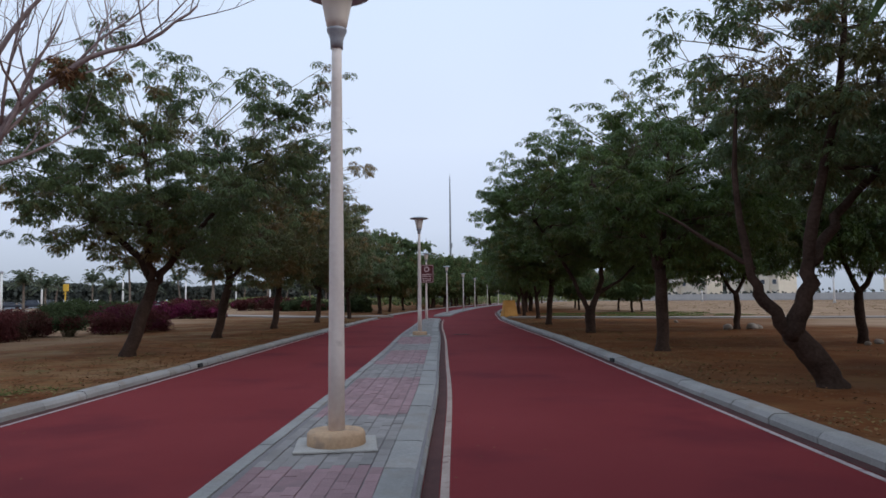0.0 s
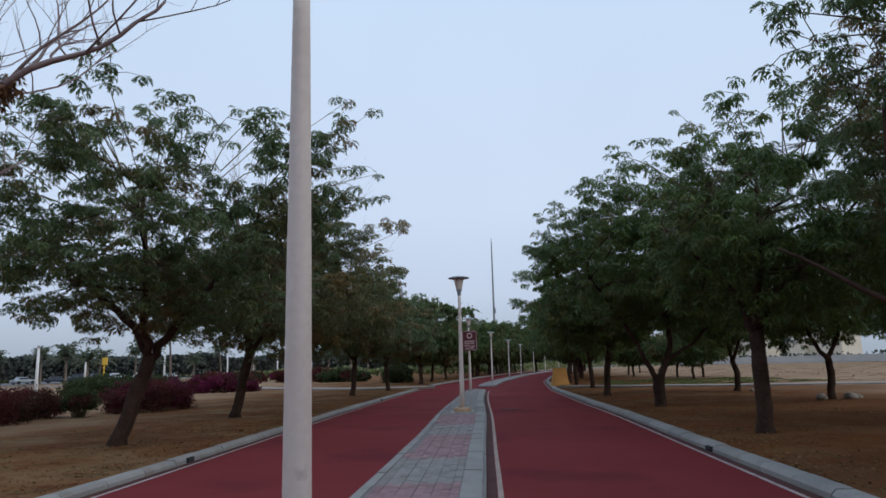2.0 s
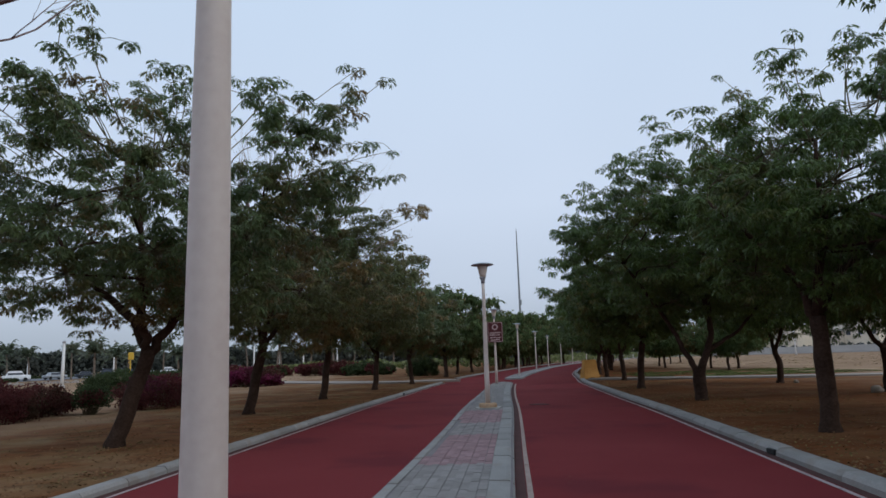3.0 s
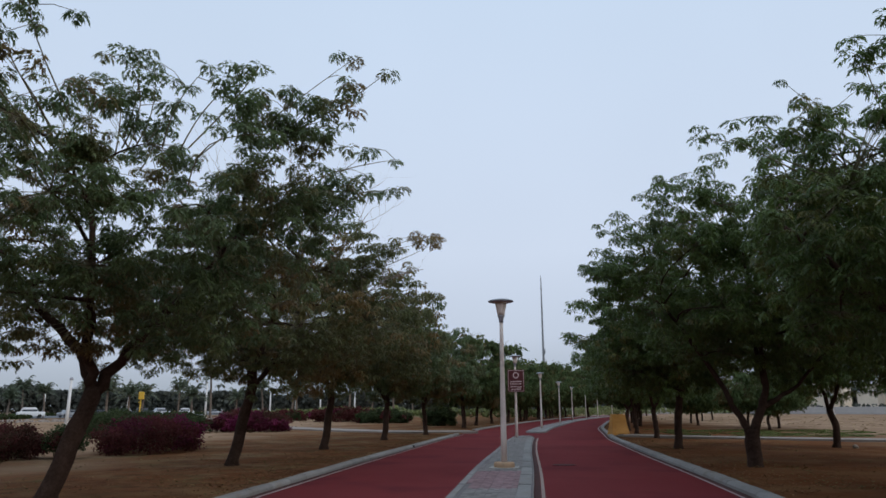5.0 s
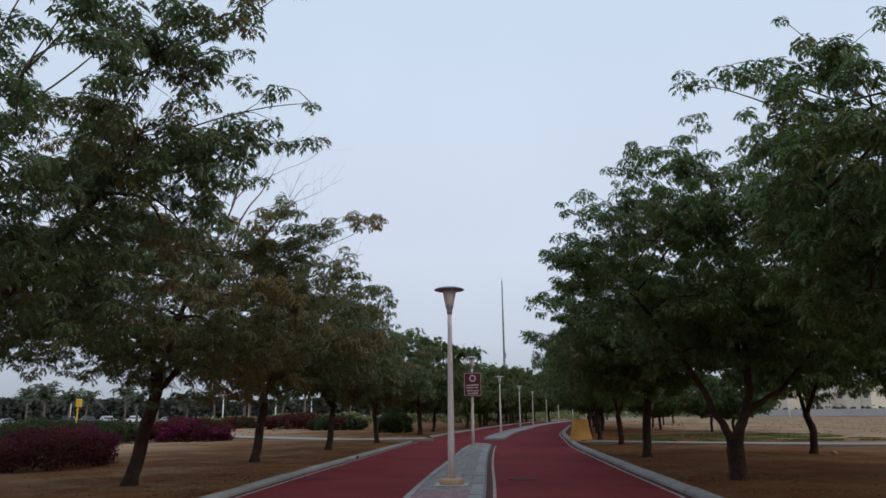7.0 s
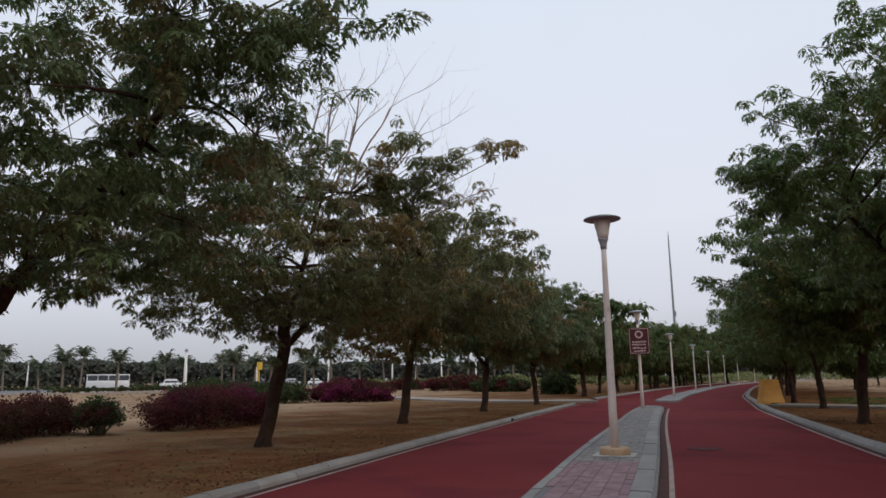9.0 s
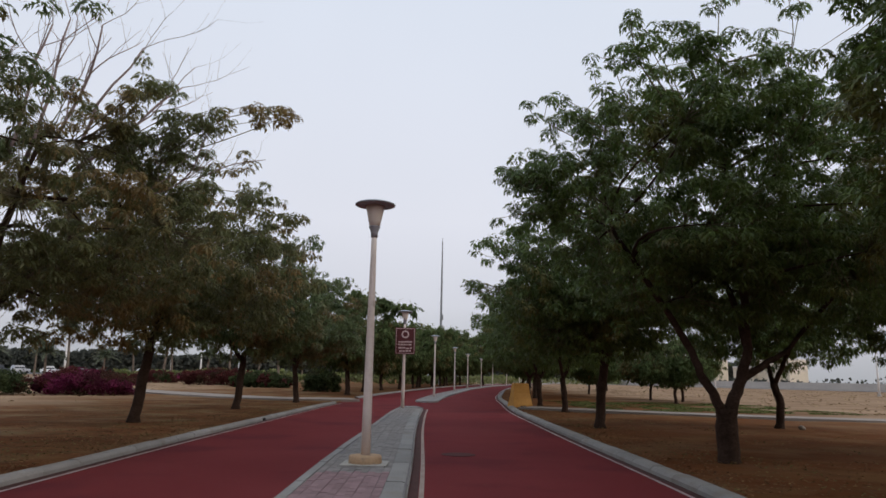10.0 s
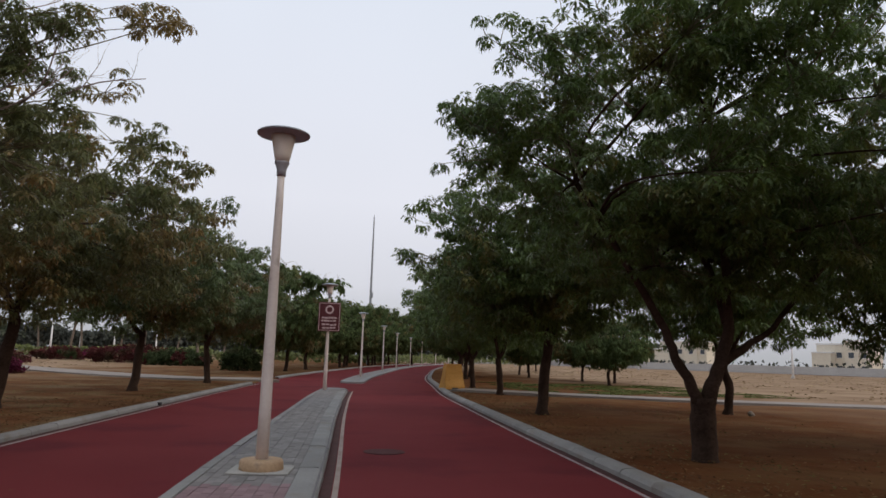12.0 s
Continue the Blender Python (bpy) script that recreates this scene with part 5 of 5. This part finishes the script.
def car(x, y, turn, paint, label, tall=0.0):
    owner = empty("car", label, "car", "parked cars", at=(x, y, 0.165))
    owner.rotation_euler = (0, 0, turn)
    part("body", box(4.5, 1.8, 0.62 + tall * 0.4, (0, 0, 0.28), 0.16, 3), paint, owner, "", True)
    cabin = box(2.5 + tall, 1.62, 0.6 + tall * 0.6, (-0.25, 0, 0.84 + tall * 0.3), 0.0)
    for v in cabin.verts:
        if v.co.z > 1.2:
            v.co.x = -0.25 + (v.co.x + 0.25) * 0.68
            v.co.y *= 0.86
    bmesh.ops.bevel(cabin, geom=cabin.edges[:], offset=0.07, segments=2, affect="EDGES")
    part("roof", cabin, paint, owner)
    for sy in (-1, 1):
        part("window", box(1.9 + tall, 0.03, 0.36, (-0.25, sy * 0.775, 0.95 + tall * 0.4), 0.02), M_GLASS, owner, "dark side window")
    for sx in (-1, 1):
        for sy in (-1, 1):
            w = part("wheel", lathe([(0.2, -0.11), (0.32, -0.09), (0.33, 0.09), (0.2, 0.11)], 16), M_TYRE, owner, "black tyre")
            w.matrix_basis = pose(sx * 1.38, sy * 0.84, 0.33, 90, 0, 0)
    return owner


W_CAR, D_CAR, S_CAR = "white car parked in the far car park", "dark blue car parked in the far car park", "silver car parked in the far car park"
for i, (cy, paint, says, tall) in enumerate(((130.6, M_CAR_W, W_CAR, 0.5), (144, M_CAR_G, S_CAR, 0), (152, M_CAR_D, D_CAR, 0), (166, M_CAR_D, D_CAR, 0.5), (172, M_CAR_D, D_CAR, 0.5), (180, M_CAR_G, S_CAR, 0.5), (199, M_CAR_W, W_CAR, 0.5), (214, M_CAR_G, S_CAR, 0))):
    car(-84 - 1.3 * math.sin(i * 2.4), cy, 0.7 + 0.4 * math.sin(i * 1.7), paint, says, tall)


def bus(x, y, turn, z):
    """A small white bus: long body, band of windows, flat roof carried on thin posts."""
    owner = empty("bus", "long white bus with dark windows under a flat white roof", "bus", "parked buses", at=(x, y, z))
    owner.rotation_euler = (0, 0, turn)
    part("body", box(6.6, 2.2, 1.25, (0, 0, 0.42), 0.12, 2), M_CAR_W, owner, "", True)
    part("roof", box(6.7, 2.25, 0.2, (0, 0, 2.5), 0.08, 2), M_CAR_W, owner, "", True)
    part("window", box(6.3, 2.04, 0.84, (0, 0, 1.665), 0.02), M_GLASS, owner, "band of dark windows")
    for sx in (-3.2, -1.6, 0, 1.6, 3.2):
        for sy in (-1, 1):
            part("post", box(0.1, 0.1, 0.86, (sx, sy * 1.04, 1.655), 0.01), M_CAR_W, owner)
    for sx in (-2.1, 2.1):
        for sy in (-1, 1):
            w = part("wheel", lathe([(0.25, -0.13), (0.42, -0.1), (0.43, 0.1), (0.25, 0.13)], 16), M_TYRE, owner, "black tyre")
            w.matrix_basis = pose(sx, sy * 1.0, 0.43, 90, 0, 0)
    return owner


bus(-84, 113, 0.75, 0.165)

# low bank of pale rubble before the car park
rr = random.Random(17)
rub_v, rub_f = [], []
for _ in range(420):
    t = rr.random()
    c = Vector((-76 + 44 * t + rr.gauss(0, 1.5), 84 + 28 * t + rr.gauss(0, 1.5), 0.05))
    s = rr.uniform(0.12, 0.5)
    k = len(rub_v)
    ring = [(math.cos(a) * s * rr.uniform(0.7, 1.2), math.sin(a) * s * rr.uniform(0.7, 1.2)) for a in (0, 1.05, 2.1, 3.14, 4.2, 5.25)]
    rub_v += [(c.x + q[0], c.y + q[1], c.z - 0.1) for q in ring] + [(c.x + q[0] * 0.6, c.y + q[1] * 0.6, c.z + s * rr.uniform(0.35, 0.8)) for q in ring]
    rub_f += [(k + i, k + (i + 1) % 6, k + 6 + (i + 1) % 6, k + 6 + i) for i in range(6)] + [tuple(range(k + 6, k + 12))]
tagged(raw("rubble", rub_v, rub_f, M_PATH), "low bank of pale broken rubble on sand", "rubble", "", "stuff")


# ---- houses beyond the street ----
def villa(x, y, turn, w, d, h, paint, seed):
    """A flat-roofed two-storey house: stepped blocks with parapets, recessed windows, a boundary wall in front is its own thing."""
    rng = random.Random(seed)
    owner = empty("house", "cream flat-roofed two-storey house with parapets", "house", "houses beyond the street", at=(x, y, 0.0))
    owner.rotation_euler = (0, 0, turn)
    bm = box(w, d, h, (0, 0, -0.2), 0.05)
    box(w * 0.38, d * 0.5, h * 0.72, (-w * 0.33, -d * 0.5, -0.2), 0.05, 1, bm)
    box(w * 0.26, d * 0.4, h * 1.12, (w * 0.2, -d * 0.36, -0.2), 0.05, 1, bm)
    part("wall", bm, paint, owner)
    par = box(w + 0.3, d + 0.3, 0.5, (0, 0, h - 0.3), 0.04)
    box(w * 0.40, d * 0.52, 0.4, (-w * 0.33, -d * 0.5, h * 0.72 - 0.3), 0.03, 1, par)
    box(w * 0.28, d * 0.42, 0.4, (w * 0.2, -d * 0.36, h * 1.12 - 0.3), 0.03, 1, par)
    part("parapet", par, M_VILLA_W, owner)
    for px, py, zs in ((-w * 0.33, -d * 0.755, (1.0, )), (w * 0.2, -d * 0.565, (1.0, h * 0.55)), (w * 0.42, -d * 0.505, (1.0, h * 0.55)), (-w * 0.05, -d * 0.505, (1.0, h * 0.55))):
        for z in zs:
            win = part("window", box(1.35, 0.16, 1.5, (px, py, z), 0.02), M_GLASS, owner, "dark window")
            fr = box(1.6, 0.1, 0.12, (px, py - 0.05, z - 0.14), 0.01)
            part("sill", fr, M_VILLA_W, win)
    part("door", box(1.3, 0.14, 2.3, (w * 0.06, -d * 0.505, 0.0), 0.02), M_BARK, owner, "brown front door")
    return owner


rv = random.Random(12)
for i in (0, 1, 3, 4, 5, 7, 8, 9, 10, 11):
    yy = 330 - i * 22
    xx = 118 - 0.62 * (yy - 160) + 21 + rv.uniform(-2, 4)
    villa(xx + 26, yy + 16, radians(-58.2), rv.uniform(13, 18), rv.uniform(10, 13), rv.uniform(7.2, 10.0), rv.choice((M_VILLA, M_VILLA_W, M_VILLA)), i)
wall = empty("boundary_wall", "long grey rendered boundary wall before houses", "wall", "", "structure")
strip("wall_face", lambda y: 118 - 0.62 * (y - 160) + 0.0, lambda y: 118 - 0.62 * (y - 160) + 0.4, 1.9, -30, 340, 20, M_BWALL, parent=wall)
vs, fs = [], []
for i, y in enumerate(stations(-30, 340, 12)):
    for dx, z in ((0.0, -0.2), (0.0, 1.9), (0.4, 1.9), (0.4, -0.2)):
        vs.append((118 - 0.62 * (y - 160) + dx, y, z - 0.004))
    if i:
        for j in range(3):
            fs.append(((i - 1) * 4 + j, (i - 1) * 4 + j + 1, i * 4 + j + 1, i * 4 + j))
raw("wall_body", vs, fs, M_BWALL, wall)
row_of_growth("garden_trees", "dark garden shrubs and trees between the houses", "garden trees", [(118 - 0.62 * (y - 160) + 7, y) for y in range(20, 330, 20)], 3.2, 6, 1500, 0.9, M_WOODS, 6, lumps=7)


# ---- litter and thin growth ----
def litter(name, label, n, area, size, leaf, seed, stand=0.0, clump=0.0):
    rng = random.Random(seed)
    out = []
    base = np.array([(-0.5, 0, 0), (0, -0.28, 0.08), (0.5, 0, 0.0), (0, 0.28, 0.08)], dtype=np.float32)
    while len(out) < n:
        x, y = area(rng)
        if LINE_L(y) - 0.5 < x < LINE_R(y) + 0.5:
            continue
        if clump and noise.noise((x * 0.5, y * 0.5, seed)) < clump:
            continue
        z = SOIL + 0.05 * noise.noise((x * 0.35, y * 0.35, 0)) + 0.025
        s = size * rng.uniform(0.6, 1.4)
        if stand:
            q = np.array([(-0.06, 0, 0), (0.06, 0, 0), (0.03 + rng.uniform(-0.3, 0.3), 0.1, 1), (rng.uniform(-0.3, 0.3), 0.1, 1)], dtype=np.float32) * s
            out.append(spin(q, rng.uniform(-0.4, 0.4), 0, rng.uniform(0, 6.28)) + np.array((x, y, z - 0.03), dtype=np.float32))
        else:
            out.append(spin(base * s, rng.uniform(-0.4, 0.4), rng.uniform(-0.4, 0.4), rng.uniform(0, 6.28)) + np.array((x, y, z), dtype=np.float32))
    return tagged(quads(name, np.array(out), leaf), label, name.replace("_", " "), "", "stuff")


def beside(rng):
    y = rng.uniform(2, 50)
    s = abs(rng.gauss(0, 3.2)) + 0.55
    return (LINE_L(y) - s, y) if rng.random() < 0.5 else (LINE_R(y) + s, y)


litter("leaf_litter", "dry reddish brown fallen leaves along the kerbs", 9000, beside, 0.055, M_LITTER, 1, 0, -0.12)
def at_kerb(rng):
    y = rng.uniform(2, 45)
    s = abs(rng.gauss(0, 0.7)) + 0.52
    return (LINE_L(y) - s, y) if rng.random() < 0.6 else (LINE_R(y) + s, y)


litter("leaf_litter", "rusty fallen leaves gathered behind the kerbs", 6000, at_kerb, 0.05, M_LITTER, 8, 0, -0.1)
litter("dry_grass", "short dry grass lying on bare earth", 7000, beside, 0.06, M_GRASS, 2, 0, 0.08)
litter("dry_scrub", "tufts of dry brown scrub on the sandy field", 6000, lambda r: (r.uniform(22, 95), r.uniform(42, 150)), 0.24, M_SCRUB, 4, 0, 0.22)
litter("dry_scrub", "tufts of dry brown scrub on the open sand", 5000, lambda r: (r.uniform(-80, -14), r.uniform(36, 130)), 0.24, M_SCRUB, 5, 0, 0.22)
litter("green_growth", "low green weeds along the footpath", 14000, lambda r: (r.uniform(11, 24), r.uniform(45, 58)), 0.13, M_WEED, 3, 0, -0.08)
litter("green_growth", "patch of short green weeds on bare earth", 2200, lambda r: (r.gauss(-5.6, 0.7), r.gauss(9.8, 0.7)), 0.05, M_WEED, 7, 0, -0.05)
# bits of litter on the track
rb = random.Random(6)
bits = []
for _ in range(260):
    y = rb.uniform(3, 34)
    x = rb.uniform(LINE_L(y) + 0.1, LINE_R(y) - 0.1)
    if MED_L(y) - 0.05 < x < MED_R(y) + 0.05:
        continue
    q = np.array([(-0.5, 0, 0), (0, -0.3, 0.05), (0.5, 0, 0), (0, 0.3, 0.05)], dtype=np.float32) * rb.uniform(0.015, 0.045)
    bits.append(spin(q, 0, 0, rb.uniform(0, 6.28)) + np.array((x, y, 0.008), dtype=np.float32))
tagged(quads("track_litter", np.array(bits), M_LITTER), "a few dry leaf bits lying on the track", "leaf litter", "", "stuff")


# ---- pavers of the median, nearest ones singly ----
def paver_mesh(name, material):
    bm = box(0.0985, 0.1985, 0.05, (0, 0, 0), 0.003)
    me = bpy.data.meshes.new(name)
    bm.to_mesh(me)
    bm.free()
    me.materials.append(material)
    return me


def pavers():
    owner = empty("paving", "weathered pavers in pink and grey bands on the median", "paving", "", "structure")
    meshes = {False: paver_mesh("paver", M_PAVE_GREY), True: paver_mesh("paver", M_PAVE_PINK)}
    field = {False: [], True: []}
    rng = random.Random(14)
    y = -10.0
    corners = [(-0.049, -0.099), (0.049, -0.099), (0.049, 0.099), (-0.049, 0.099)]
    while y < 43.8:
        lo, hi = MED_L(y) + 0.165, MED_R(y) - 0.295
        n = int((hi - lo) / 0.1005)
        h = heading(MED_R, y)
        for i in range(n):
            x = hi - 0.052 - i * 0.1005
            yy = y + (0.1 if i % 2 else 0.0)
            pink = ((yy - 7.9) % 5.92) < 3.62 and yy < 24.5
            z = rng.uniform(-0.003, 0.003)
            if 4.9 <= y <= 9.6:
                ob = new("paver", meshes[pink])
                ob.parent = owner
                ob.matrix_basis = pose(x, yy, 0.064 + z, rng.uniform(-0.8, 0.8), rng.uniform(-0.8, 0.8), -math.degrees(h))
            else:
                c, s = math.cos(-h), math.sin(-h)
                top = [(x + a * c - b * s, yy + a * s + b * c, 0.114 + z) for a, b in corners]
                field[pink].append(top)
        y += 0.2005
    for pink, tops in field.items():
        vs, fs = [], []
        for t in tops:
            b = len(vs)
            vs += t + [(px, py, pz - 0.04) for px, py, pz in t]
            fs += [(b, b + 1, b + 2, b + 3)] + [(b + j, b + 4 + j, b + 4 + (j + 1) % 4, b + (j + 1) % 4) for j in range(4)]
        ob = raw("paver_field", vs, fs, M_PAVE_PINK_J if pink else M_PAVE_GREY_J, owner)
        ob["kind"] = "stuff"


pavers()
